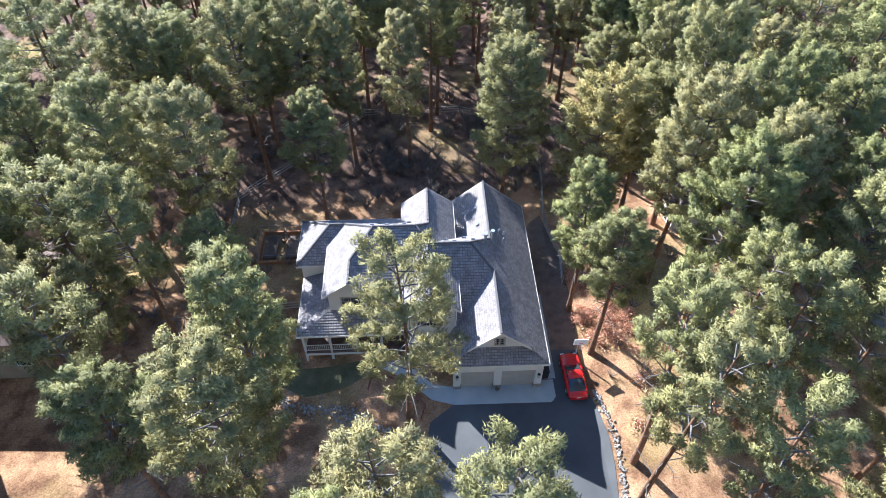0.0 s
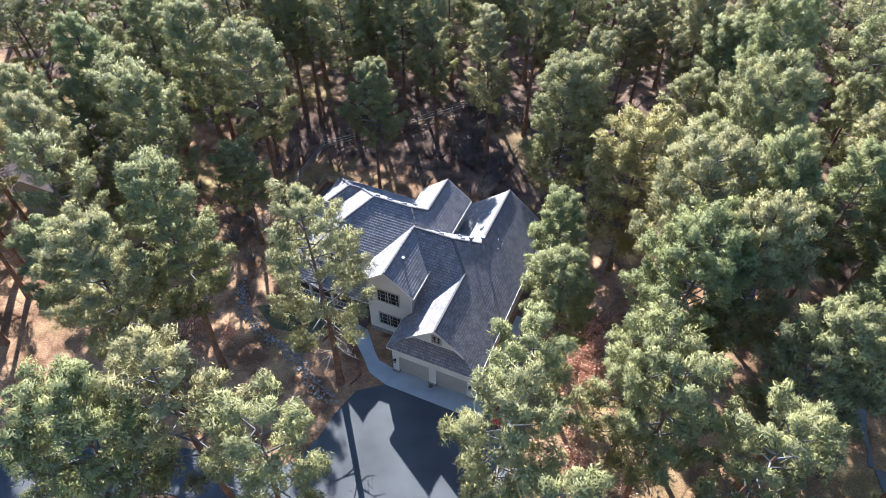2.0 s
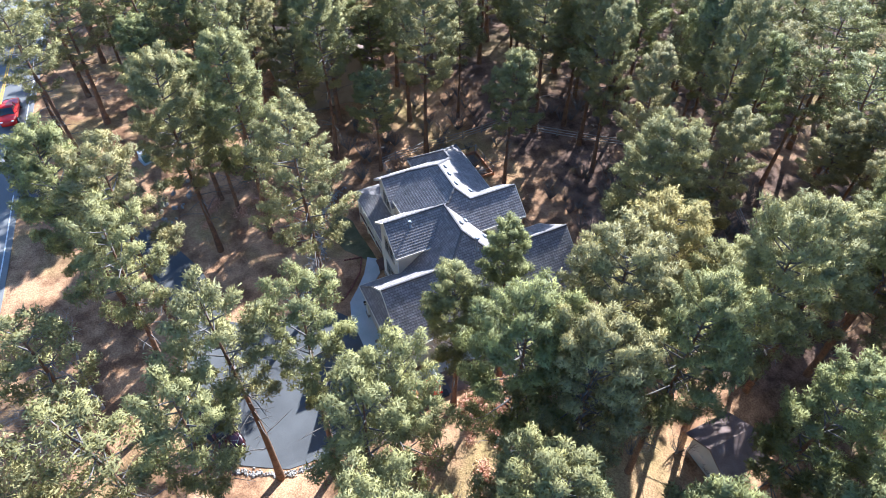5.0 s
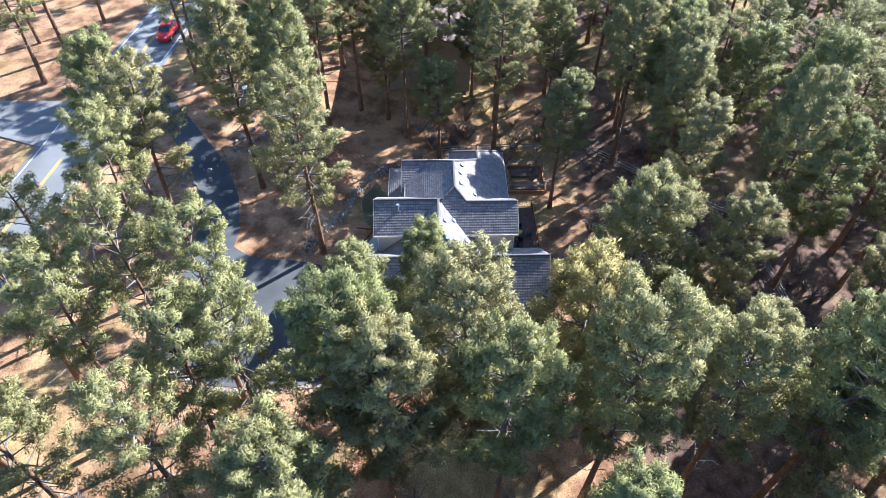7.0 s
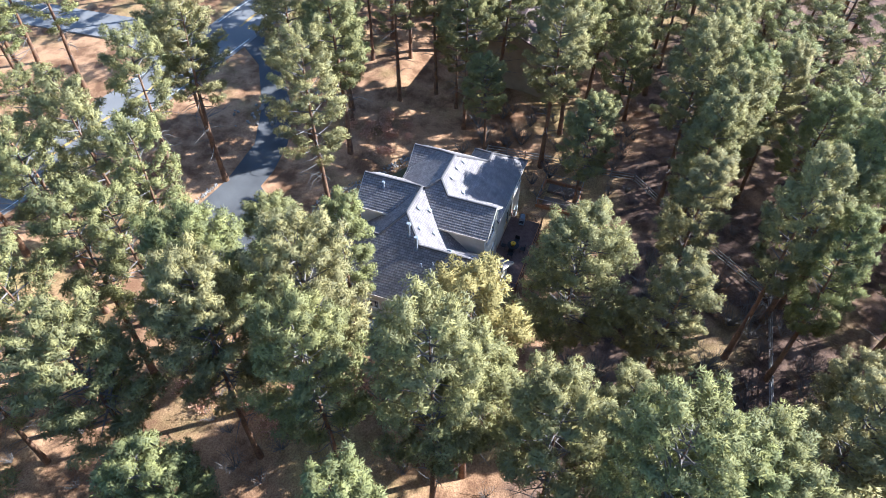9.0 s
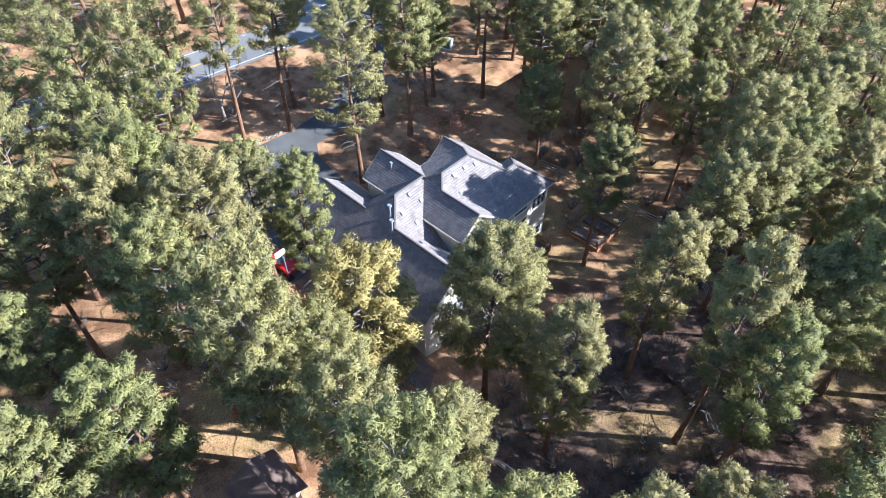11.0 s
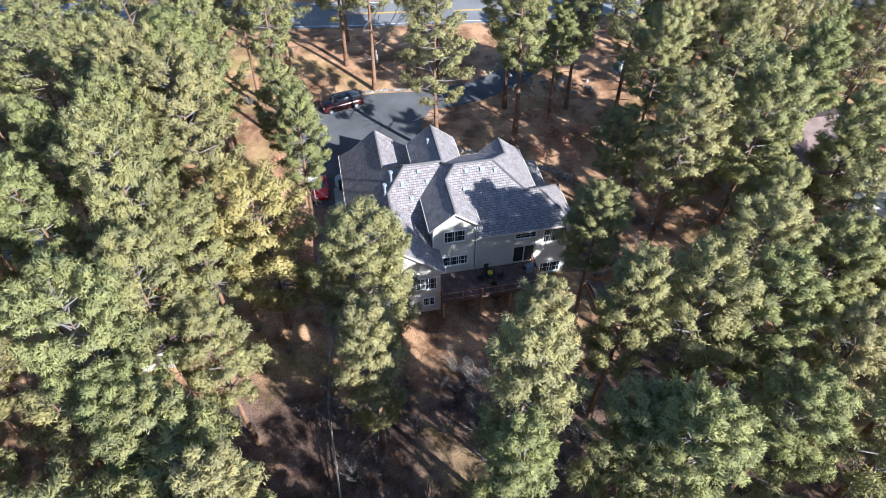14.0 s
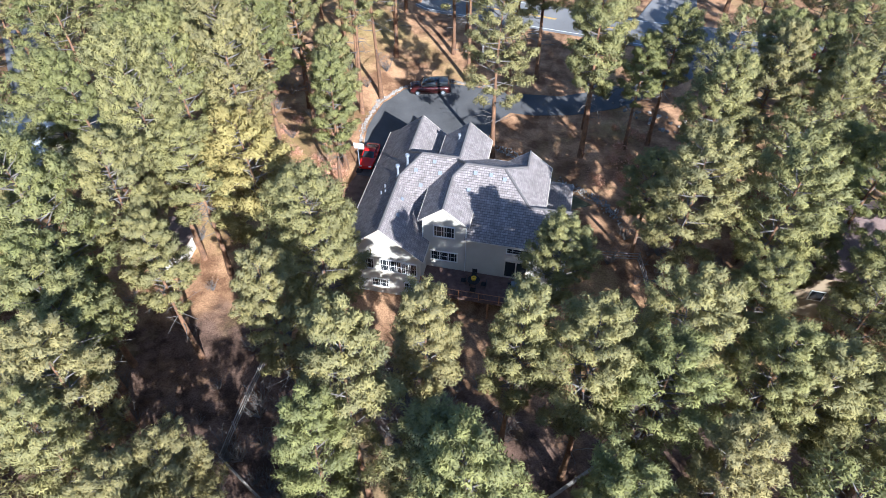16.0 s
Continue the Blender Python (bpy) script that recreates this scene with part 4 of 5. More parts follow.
WOOD = [make_pine(seed, 18, radius, first, full, count, 22, False, 0.40, 0.16) for seed, radius, first, full, count in
        ((51, 3.3, 0.44, 3.0, 430), (52, 3.0, 0.47, 2.6, 390), (53, 3.5, 0.45, 3.0, 470), (54, 3.1, 0.40, 2.3, 410), (55, 3.2, 0.50, 2.8, 320))]


def plant(kind, x, y, top, turn, wide=1.0, label="", group="pines around the house"):
    trunk, crown, h, _ = kind
    z = ground_z(x, y)
    k = (top - z) / h
    t = thing("pine_tree", label or "tall ponderosa pine with bare reddish trunk and green needle tufts", "tree", group,
              Matrix.Translation((x, y, z)) @ Matrix.Rotation(turn, 4, "Z") @ Matrix.Diagonal((wide * (0.55 + 0.45 * k), wide * (0.55 + 0.45 * k), k, 1)))
    for name, me in (("trunk", trunk), ("crown", crown)):
        ob = new(name, me)
        ob.parent = t
    return t


# x, y, height of the tip; zone by zone round the house
FRONT_PINES = [(-3.2, -15.1, 21.2)]
PINES_SOUTH = [(-6.6, -31.8, 22.5), (-3.5, -28.4, 22.0), (2.3, -29.4, 21.6)]
PINES_WEST = [(-13.4, -17.6, 23.4), (-13.6, -23.0, 22.4), (-18.6, -19.9, 14.5), (-21.4, -21.2, 17.4), (-23.7, -6.9, 20.6), (-27.4, -9.3, 13.5), (-29.6, -13.0, 20.6), (-34.8, -18.7, 19.0), (-32.6, -23.4, 16.8),
              (-35.2, -5.3, 16.0), (-34.5, -9.2, 20.2), (-36.6, -1.3, 20.2), (-19.6, -2.9, 12.2), (-28.5, 4.5, 20.6), (-21.6, 4.0, 20.0), (-36.7, 6.4, 19.0), (-45.2, 8.5, 14.0), (-33.4, 1.7, 11.5)]
PINES_NORTH = [(-9.7, 20.3, 19.0), (-14.6, 21.9, 19.0), (-3.2, 20.5, 17.4), (-0.3, 26.9, 22.2), (0.6, 30.6, 18.6), (-8.6, 31.5, 21.0), (-6.0, 30.2, 18.4), (-19.8, 18.2, 19.8), (-18.9, 22.4, 18.4), (-16.7, 29.6, 17.0), (-23.0, 26.4, 17.8),
               (-26.0, 19.9, 17.6), (-28.6, 20.3, 18.0), (-31.8, 21.2, 18.4), (-26.8, 10.8, 15.4), (-33.0, 40.2, 15.0), (9.3, 32.5, 14.2), (11.0, 34.8, 15.4), (16.3, 30.4, 20.4), (15.6, 33.4, 18.6)]
LOW_PINES = [(7.9, 19.8, 17.4)]
PINES_EAST = [(11.6, -4.2, 18.0), (12.9, -9.2, 17.4), (32.1, -4.6, 19.2), (35.4, 3.8, 19.6),
              (30.3, 5.3, 21.2), (22.0, 14.6, 20.4), (17.9, 18.0, 16.8), (19.8, 25.7, 19.2), (22.0, 23.2, 19.4), (31.9, 24.3, 16.4), (33.9, 16.4, 17.6), (19.3, 8.4, 17.8)]
SOUTH_EAST = [(12.9, -23.8, 23.6), (13.9, -19.5, 22.0), (19.3, -16.2, 21.6), (20.8, -18.9, 22.0), (25.6, -19.6, 22.2), (16.9, -27.3, 22.2), (24.8, -28.4, 21.6)]
BROAD_EAST = [(28.5, -12.2, 21.6), (23.9, -6.8, 23.2), (20.3, -8.6, 23.0), (19.6, -1.8, 23.4), (23.9, 0.5, 23.2), (22.8, 7.2, 24.4), (23.2, 20.2, 23.6)]
BROAD_PINES = [(7.0, 12.4, 18.2)]
OPEN_PINES = [(-12.2, 9.6, 15.2)]
GOLD_PINES = [(14.8, 7.0, 18.0)]
rng = random.Random(5)
taken = []


def set_out(spots, kinds, label="", broad=1.0):
    for x, y, top in spots:
        wide = broad * rng.uniform(0.9, 1.1)
        plant(rng.choice(kinds), x, y, top, rng.uniform(0, 6.28), wide, label)
        taken.append((x, y))


set_out(PINES_SOUTH, OPEN + KINDS[:2], "tall open-crowned ponderosa pine with grey limbs showing")
set_out(FRONT_PINES, FRONT, "tall open ponderosa pine standing alone before the porch")
set_out(PINES_WEST, KINDS)
set_out(PINES_NORTH, KINDS, "", 0.95)
set_out(PINES_EAST, KINDS[:5], "broad ponderosa pine with a rounded olive-green crown", 1.0)
set_out(SOUTH_EAST, OPEN + FRONT, "open-crowned ponderosa pine on the sunny bank", 0.92)
set_out(BROAD_EAST, BROAD, "tall spreading ponderosa pine with a heavy olive-green crown", 0.88)
set_out(OPEN_PINES, KINDS[3:5], "green pine beside the rear corner of the house", 0.85)
set_out(BROAD_PINES, DENSE, "dense rounded pine close behind the house", 1.0)
set_out(LOW_PINES, LOW, "green pine with a low full crown in the brush", 1.0)
set_out(GOLD_PINES, GOLD, "yellowing pine beside the garage wing", 1.2)

CLEAR = [DRIVE, [(-15.5, -11.0), (-2, -17.5), (10, -16), (12, 9), (4, 11), (-11, 9.0), (-15, 5), (-20, 11), (-21, 4)], strip(-6.5, 7.0, 110, -120), [(-17, -49.5), (-31, -49.0), (-31, -75.0), (-28.0, -97.0), (-16.0, -97.0), (-18.6, -75.0)], [(-58, -6), (-46, -6), (-46, 7), (-57, 7)], [(56, -42), (78, -46), (78, -22), (58, -22)],
         [(-47, -11), (-31, -11), (-31, 3), (-47, 3)], [(36, -8), (56, -10), (56, 4), (36, 4)], [(23, 4.5), (30, 4.5), (30, 11), (23, 11)], [(-38, 2), (-30, 2), (-26, 8), (-33, 9)],
         [(-40, -34), (-22, -34), (-22, -17), (-36, -16)], [(-26, -46), (4, -46), (4, -23), (-26, -23)], [(23, -5), (34, -5), (34, 4), (23, 4)], [(8, 14), (16, 14), (15, 36), (4, 36)]]
woods = []
tries = 0
while tries < 30000 and len(woods) < 700:
    tries += 1
    x, y = rng.uniform(-88, 88), rng.uniform(-88, 88)
    d = math.hypot(x, y)
    if d > 88 or any(inside(x, y, c) for c in CLEAR):
        continue
    if y < -24 and rng.random() > (0.10 if y > road_y(x) else 0.06):
        continue
    if d < (34 if x > -20 else 30):
        continue
    gap = 4.9
    if any((x - a) ** 2 + (y - b) ** 2 < gap * gap for a, b in taken):
        continue
    taken.append((x, y))
    woods.append((d, x, y))
woods.sort()
for d, x, y in woods[:230]:
    plant(rng.choice(WOOD), x, y, ground_z(x, y) + rng.uniform(13.0, 21.0), rng.uniform(0, 6.28), rng.uniform(0.95, 1.4), group="pines of the wood")


def far_woods(spots):
    """The woods further off, joined: trunks and crowns."""
    pair = [pine_meshes(61, 18, 3.2, 0.40, 2.2, 200, 10, 0, 0.75, 0.24), pine_meshes(62, 18, 3.0, 0.42, 1.8, 190, 10, 0, 0.75, 0.24)]
    root = thing("far_woods", "dense pine wood further from the house", "wood")
    tagged(root, kind="stuff")
    trunks = []
    for trunk, *_ in pair:
        co = np.empty(len(trunk.vertices) * 3)
        trunk.vertices.foreach_get("co", co)
        trunks.append((co.reshape(-1, 3), np.array([tuple(p.vertices) for p in trunk.polygons])))
    tv, tf, cv, cn, base = [], [], [], [], 0
    for i, (d, x, y) in enumerate(spots):
        a, k = i * 2.4, 0.85 + 0.3 * ((i * 37) % 100) / 100
        turn = np.array(((math.cos(a), -math.sin(a), 0), (math.sin(a), math.cos(a), 0), (0, 0, 1)))
        at = np.array((x, y, ground_z(x, y)))
        co, polys = trunks[i % 2]
        tv.append(co @ turn.T * k + at)
        tf.append(polys + base)
        base += len(co)
        cv.append(pair[i % 2][2] @ turn.T * k + at)
        cn.append(pair[i % 2][3] @ turn.T)
    tv, tf, cv, cn = (np.concatenate(q) for q in (tv, tf, cv, cn))
    for name, vs, fs, mat in (("trunks", tv, tf, M_BARK), ("crowns", cv, np.arange(len(cv)).reshape(-1, 3), M_NEEDLE)):
        me = bpy.data.meshes.new(name)
        me.from_pydata(vs, [], fs.tolist())
        me.materials.append(mat)
        for p in me.polygons:
            p.use_smooth = True
        if name == "crowns":
            tint = me.attributes.new("tint", "FLOAT", "POINT")
            tint.data.foreach_set("value", np.repeat(np.random.RandomState(4).uniform(0, 1, len(cv) // 24 + 1), 24)[:len(cv)].astype(np.float32))
            me.normals_split_custom_set_from_vertices(cn.tolist())
        ob = new(name, me)
        ob.parent = root
        tagged(ob, kind="stuff")


far_woods(woods[230:])


# ---- vehicles ----
def loft(sections, bm=None, mat_index=0):
    """Skins rings of points, closed at both ends."""
    bm = bm or bmesh.new()
    rings = [[bm.verts.new(p) for p in s] for s in sections]
    n = len(rings[0])
    for a, b in zip(rings, rings[1:]):
        for k in range(n):
            bm.faces.new((a[k], a[(k + 1) % n], b[(k + 1) % n], b[k]))
    bm.faces.new(rings[0][::-1])
    bm.faces.new(rings[-1])
    bmesh.ops.recalc_face_normals(bm, faces=bm.faces[:])
    for f in bm.faces:
        f.smooth = True
    return bm


def car_ring(x, w, z0, z1, crown=0.05):
    return [(x, -w * 0.93, z0), (x, -w, z0 + (z1 - z0) * 0.45), (x, -w * 0.95, z1 - 0.05), (x, -w * 0.8, z1), (x, 0, z1 + crown), (x, w * 0.8, z1), (x, w * 0.95, z1 - 0.05), (x, w, z0 + (z1 - z0) * 0.45), (x, w * 0.93, z0), (x, 0, z0)]


def wheel(parent, x, y, r, side):
    w = new("wheel")
    w.parent = parent
    w.matrix_basis = Matrix.Translation((x, y, r))
    part("tyre", rod((0, -0.11, 0), (0, 0.11, 0), r, n=20), M_TYRE, w)
    part("rim", rod((0, side * 0.09, 0), (0, side * 0.125, 0), r * 0.64, r * 0.56, 14), M_METAL, w)


def vehicle(name, label, at, length, width, belt, roof, hood, glass_run, roof_run, paint, roof_paint, r=0.33, tail=0.9):
    """Front of the car towards +x."""
    v = thing(name, label, "car", at=at)
    L, w = length / 2, width / 2
    zs = 0.22
    secs = [car_ring(-L, w * 0.84, zs + 0.15, belt * tail - 0.1), car_ring(-L + 0.12, w * 0.93, zs, belt * tail), car_ring(-L + 0.7, w, zs, belt), car_ring(0, w, zs, belt), car_ring(L * 0.42, w, zs, belt),
            car_ring(L * 0.55, w * 0.99, zs, (belt + hood) / 2 + 0.03), car_ring(L - 0.45, w * 0.95, zs, hood), car_ring(L - 0.12, w * 0.86, zs, hood - 0.1), car_ring(L, w * 0.74, zs + 0.12, hood - 0.22)]
    part("body", loft(secs), paint, v)
    g0, g1 = glass_run
    q0, q1 = roof_run
    rr = w * 0.74
    part("glasshouse", loft([car_ring(g0, w * 0.86, belt - 0.1, belt + 0.02, 0), car_ring(q0 - 0.02, rr + 0.03, belt - 0.1, roof - 0.04, 0.02), car_ring(q1 + 0.02, rr + 0.03, belt - 0.1, roof - 0.04, 0.02), car_ring(g1, w * 0.86, belt - 0.1, belt + 0.02, 0)]), M_GLASS, v, "dark tinted windows")
    part("roof", loft([car_ring(q0, rr * 0.97, roof - 0.07, roof - 0.02, 0.03), car_ring((q0 + q1) / 2, rr, roof - 0.07, roof, 0.04), car_ring(q1, rr * 0.95, roof - 0.07, roof - 0.02, 0.03)]), roof_paint, v)
    for s in (-1, 1):
        for a, b, top in ((g1, q1, 1), (g0, q0, 1)):
            part("pillar", rod((a, s * w * 0.85, belt), (b, s * rr, roof - 0.03), 0.045, n=6), paint, v)
        part("pillar", rod(((q0 + q1) / 2, s * w * 0.9, belt - 0.05), ((q0 + q1) / 2, s * (rr + 0.01), roof - 0.03), 0.04, n=6), paint, v)
        part("mirror", box(g1 - 0.45, s * (w + 0.02) - 0.09, belt - 0.02, g1 - 0.3, s * (w + 0.02) + 0.09, belt + 0.13, bevel=0.03), paint, v)
        part("headlight", box(L - 0.22, s * w * 0.62 - 0.16, hood - 0.22, L - 0.03, s * w * 0.62 + 0.16, hood - 0.09, bevel=0.03), M_WHITE, v)
        part("tail_light", box(-L - 0.01, s * w * 0.66 - 0.16, belt * tail - 0.32, -L + 0.1, s * w * 0.66 + 0.16, belt * tail - 0.17, bevel=0.02), M_MAROON, v)
        for x in (-L * 0.62, L * 0.64):
            wheel(v, x, s * (w - 0.1), r, s)
    part("number_plate", box(-L - 0.015, -0.2, 0.52, -L + 0.05, 0.2, 0.64), M_WHITE, v, "plain white number plate")
    part("bumper", box(L - 0.08, -w * 0.7, 0.3, L + 0.05, w * 0.7, 0.5, bevel=0.05), paint, v)
    part("bumper", box(-L - 0.05, -w * 0.8, 0.3, -L + 0.1, w * 0.8, 0.52, bevel=0.05), paint, v)
    return v


vehicle("car", "bright red coupe parked beside the garage", pose(10.75, -11.6, 0.06, 0, 0, 92), 4.45, 1.76, 0.84, 1.26, 0.76, (-1.75, 0.85), (-0.75, 0.1), M_RED, M_RED, 0.31)
vehicle("suv", "dark maroon and black large wagon on the driveway", pose(6.9, -27.0, 0.06, 0, 0, 14), 5.3, 1.95, 1.12, 1.84, 1.08, (-2.5, 1.35), (-2.3, 0.75), M_MAROON, M_NAVY, 0.38, 0.97)
vehicle("pickup", "red pickup truck on the road among the pines", pose(-44.5, road_y(-44.5) + 1.9, ground_z(-44.5, -41) + 0.06, 0, 0, -6), 5.2, 1.9, 1.05, 1.7, 1.0, (-0.6, 1.3), (-0.3, 0.8), M_RED, M_RED, 0.37)


# ---- yard ----
def hoop():
    h = thing("basketball_hoop", "portable basketball hoop on a white pole beside the driveway", "hoop", at=pose(11.35, -9.4, ground_z(11.35, -9.4), 0, 0, 180))
    part("base", box(-0.35, -0.5, 0, 0.35, 0.3, 0.16, bevel=0.04), M_BLACK, h)
    part("pole", rod((0, 0.1, 0.1), (0, 0.1, 2.9), 0.055), M_METAL, h)
    part("arm", rod((0, 0.1, 2.8), (0, 0.55, 3.1), 0.04), M_METAL, h)
    part("backboard", box(-0.6, 0.55, 2.75, 0.6, 0.59, 3.5), M_WHITE, h)
    bm = bmesh.new()
    for k in range(16):
        a, b = k * math.tau / 16, (k + 1) * math.tau / 16
        rod((0.23 * math.cos(a), 0.83 + 0.23 * math.sin(a), 3.0), (0.23 * math.cos(b), 0.83 + 0.23 * math.sin(b), 3.0), 0.018, n=5, bm=bm)
    part("rim", bm, M_RED, h)
    bm = bmesh.new()
    for k in range(12):
        a = k * math.tau / 12
        rod((0.22 * math.cos(a), 0.83 + 0.22 * math.sin(a), 3.0), (0.13 * math.cos(a + 0.3), 0.83 + 0.13 * math.sin(a + 0.3), 2.6), 0.008, n=3, bm=bm)
    part("net", bm, M_WHITE, h)


hoop()


def stones(name, line, width, count, size, label, seed):
    """Loose stones strewn along a line: one object of stuff."""
    r = random.Random(seed)
    verts, faces = [], []
    ico = bmesh.new()
    bmesh.ops.create_icosphere(ico, subdivisions=1, radius=1)
    shape = [v.co.copy() for v in ico.verts]
    tris = [[v.index for v in f.verts] for f in ico.faces]
    ico.free()
    total = [math.hypot(b[0] - a[0], b[1] - a[1]) for a, b in zip(line, line[1:])]
    for _ in range(count):
        i = r.choices(range(len(total)), total)[0]
        k = r.random()
        (ax, ay), (bx, by) = line[i], line[i + 1]
        x, y = ax + (bx - ax) * k + r.gauss(0, width / 2.5), ay + (by - ay) * k + r.gauss(0, width / 2.5)
        s = size * r.uniform(0.5, 1.4)
        base = len(verts)
        z = ground_z(x, y)
        turn = Euler((r.uniform(0, 6), r.uniform(0, 6), r.uniform(0, 6))).to_matrix()
        for v in shape:
            p = turn @ Vector((v.x * s, v.y * s * 0.75, v.z * s * 0.6)) * r.uniform(0.82, 1.12)
            verts.append((x + p.x, y + p.y, z + 0.25 * s + p.z))
        faces += [[base + q for q in t] for t in tris]
    me = bpy.data.meshes.new(name)
    me.from_pydata(verts, [], faces)
    me.materials.append(M_ROCK)
    return tagged(new(name, me), label, "rocks", kind="stuff")


stones("dry_creek", [(-18.5, -8.2), (-17.0, -10.5), (-13.6, -12.6), (-9.0, -13.7), (-5.3, -16.2), (-2.9, -16.9)], 0.9, 520, 0.13, "pale stones of a dry creek bed across the yard", 3)
stones("rock_edging", [(12.3, -12.8), (12.9, -15.0), (13.15, -17.2), (13.1, -19.6), (12.8, -23.2), (10.7, -26.9), (6.4, -29.3), (1.8, -29.2), (-2.5, -28.8)], 0.35, 700, 0.13, "pale boulders edging the driveway", 4)
stones("boulders", [(-26, -24), (-20, -27), (-14, -33)], 3.0, 60, 0.3, "scattered pale boulders on the slope", 6)


def fence(name, line, label, rails=3, height=1.15):
    f = thing(name, label, "fence")
    for (ax, ay), (bx, by) in zip(line, line[1:]):
        n = max(1, round(math.hypot(bx - ax, by - ay) / 2.6))
        spots = [(ax + (bx - ax) * k / n, ay + (by - ay) * k / n) for k in range(n + 1)]
        for x, y in spots:
            z = ground_z(x, y)
            part("post", rod((x, y, z - 0.3), (x, y, z + height + 0.1), 0.075, 0.065, 6), M_OLDWOOD, f)
        for (px, py), (qx, qy) in zip(spots, spots[1:]):
            for k in range(rails):
                h = height * (k + 0.6) / rails
                part("rail", rod((px, py, ground_z(px, py) + h), (qx, qy, ground_z(qx, qy) + h + 0.03), 0.055, 0.045, 6), M_OLDWOOD, f)
    return f


fence("rail_fence", [(-13.3, -1.9), (-20.5, -2.6), (-22.6, 4.0), (-22.8, 15.0), (-14.0, 24.0), (-9.0, 30.5), (3.5, 31.0), (11.5, 27.0), (12.0, 16.0), (11.2, 8.0)], "weathered split-rail fence round the back yard")
fence("rail_fence", [(11.6, -1.0), (12.0, 3.0), (11.2, 8.0)], "weathered split-rail fence beside the gravel yard")


def garden_bed():
    g = thing("garden_bed", "square timber garden enclosure with raised beds", "garden bed", at=pose(-17.0, 7.4, ground_z(-17, 7.4)))
    for x0, y0, x1, y1 in ((-2.4, -2.3, 2.4, -2.1), (-2.4, 2.1, 2.4, 2.3), (-2.4, -2.1, -2.2, 2.1), (2.2, -2.1, 2.4, 2.1)):
        part("timber", box(x0, y0, -0.3, x1, y1, 0.45, bevel=0.02), M_CEDAR, g)
    for x in (-2.3, 0, 2.3):
        for y in (-2.2, 2.2):
            part("post", box(x - 0.06, y - 0.06, 0, x + 0.06, y + 0.06, 1.4), M_OLDWOOD, g)
    for y in (-2.2, 2.2):
        part("rail", rod((-2.3, y, 1.3), (2.3, y, 1.3), 0.04, n=5), M_OLDWOOD, g)
    for x in (-2.3, 2.3):
        part("rail", rod((x, -2.2, 1.3), (x, 2.2, 1.3), 0.04, n=5), M_OLDWOOD, g)
    for x in (-1.2, 1.2):
        part("bed", box(x - 0.7, -1.6, -0.3, x + 0.7, 1.6, 0.3, bevel=0.02), M_GRAVEL, g)
    part("trellis", rod((-0.6, -1.0, 0.2), (0, 0, 1.7), 0.025, n=4, bm=rod((0.6, 1.0, 0.2), (0, 0, 1.7), 0.025, n=4, bm=rod((0.6, -1.0, 0.2), (0, 0, 1.7), 0.025, n=4))), M_OLDWOOD, g)


garden_bed()


# ---- shrubs and fallen leaves ----
def bare_shrub_mesh(seed):
    r = random.Random(seed)
    vs, fs = [], []
    for _ in range(26):
        a, ln = r.uniform(0, 6.28), r.uniform(0.8, 1.9)
        tip = Vector((math.cos(a) * ln * 0.6, math.sin(a) * ln * 0.6, ln))
        mid = tip * 0.5 + Vector((r.uniform(-0.2, 0.2), r.uniform(-0.2, 0.2), 0))
        tube_mesh([Vector((0, 0, -0.1)), mid, tip], [0.025, 0.016, 0.006], 3, vs, fs)
        for _ in range(4):
            s = mid.lerp(tip, r.random())
            tube_mesh([s, s + Vector((r.uniform(-0.4, 0.4), r.uniform(-0.4, 0.4), r.uniform(0.1, 0.5)))], [0.01, 0.004], 3, vs, fs)
    me = bpy.data.meshes.new("bare_shrub")
    me.from_pydata(vs, [], fs)
    me.materials.append(M_TWIG)
    return me


def leafy_shrub_mesh(seed, n=260, size=1.0):
    r = random.Random(seed)
    vs, fs = [], []
    for _ in range(n):
        p = Vector((r.gauss(0, 0.45), r.gauss(0, 0.45), abs(r.gauss(0.45, 0.28)))) * size
        d, e = Vector((r.uniform(-1, 1), r.uniform(-1, 1), r.uniform(-0.3, 1))).normalized() * 0.10, Vector((r.uniform(-1, 1), r.uniform(-1, 1), r.uniform(-1, 1))).normalized() * 0.07
        b = len(vs)
        vs += [tuple(p - d), tuple(p + e), tuple(p + d), tuple(p - e)]
        fs.append((b, b + 1, b + 2, b + 3))
    for _ in range(9):
        a, ln = r.uniform(0, 6.28), r.uniform(0.5, 1.1) * size
        tube_mesh([Vector((0, 0, -0.1)), Vector((math.cos(a) * ln * 0.5, math.sin(a) * ln * 0.5, ln))], [0.02, 0.006], 3, vs, fs)
    me = bpy.data.meshes.new("leafy_shrub")
    me.from_pydata(vs, [], fs)
    me.materials.append(M_DRYLEAF)
    return me


bare = [bare_shrub_mesh(k) for k in (71, 72, 73)]
dry = [leafy_shrub_mesh(k) for k in (81, 82)]
rng = random.Random(9)


def shrubs(meshes, name, label, group, area, count, low, high):
    for _ in range(count):
        x, y = rng.uniform(area[0], area[2]), rng.uniform(area[1], area[3])
        if any(inside(x, y, c) for c in CLEAR[:1]):
            continue
        k = rng.uniform(low, high)
        ob = new(name, rng.choice(meshes))
        ob.matrix_basis = Matrix.Translation((x, y, ground_z(x, y))) @ Matrix.Rotation(rng.uniform(0, 6.28), 4, "Z") @ Matrix.Scale(k, 4)
        tagged(ob, label, "shrub", group)


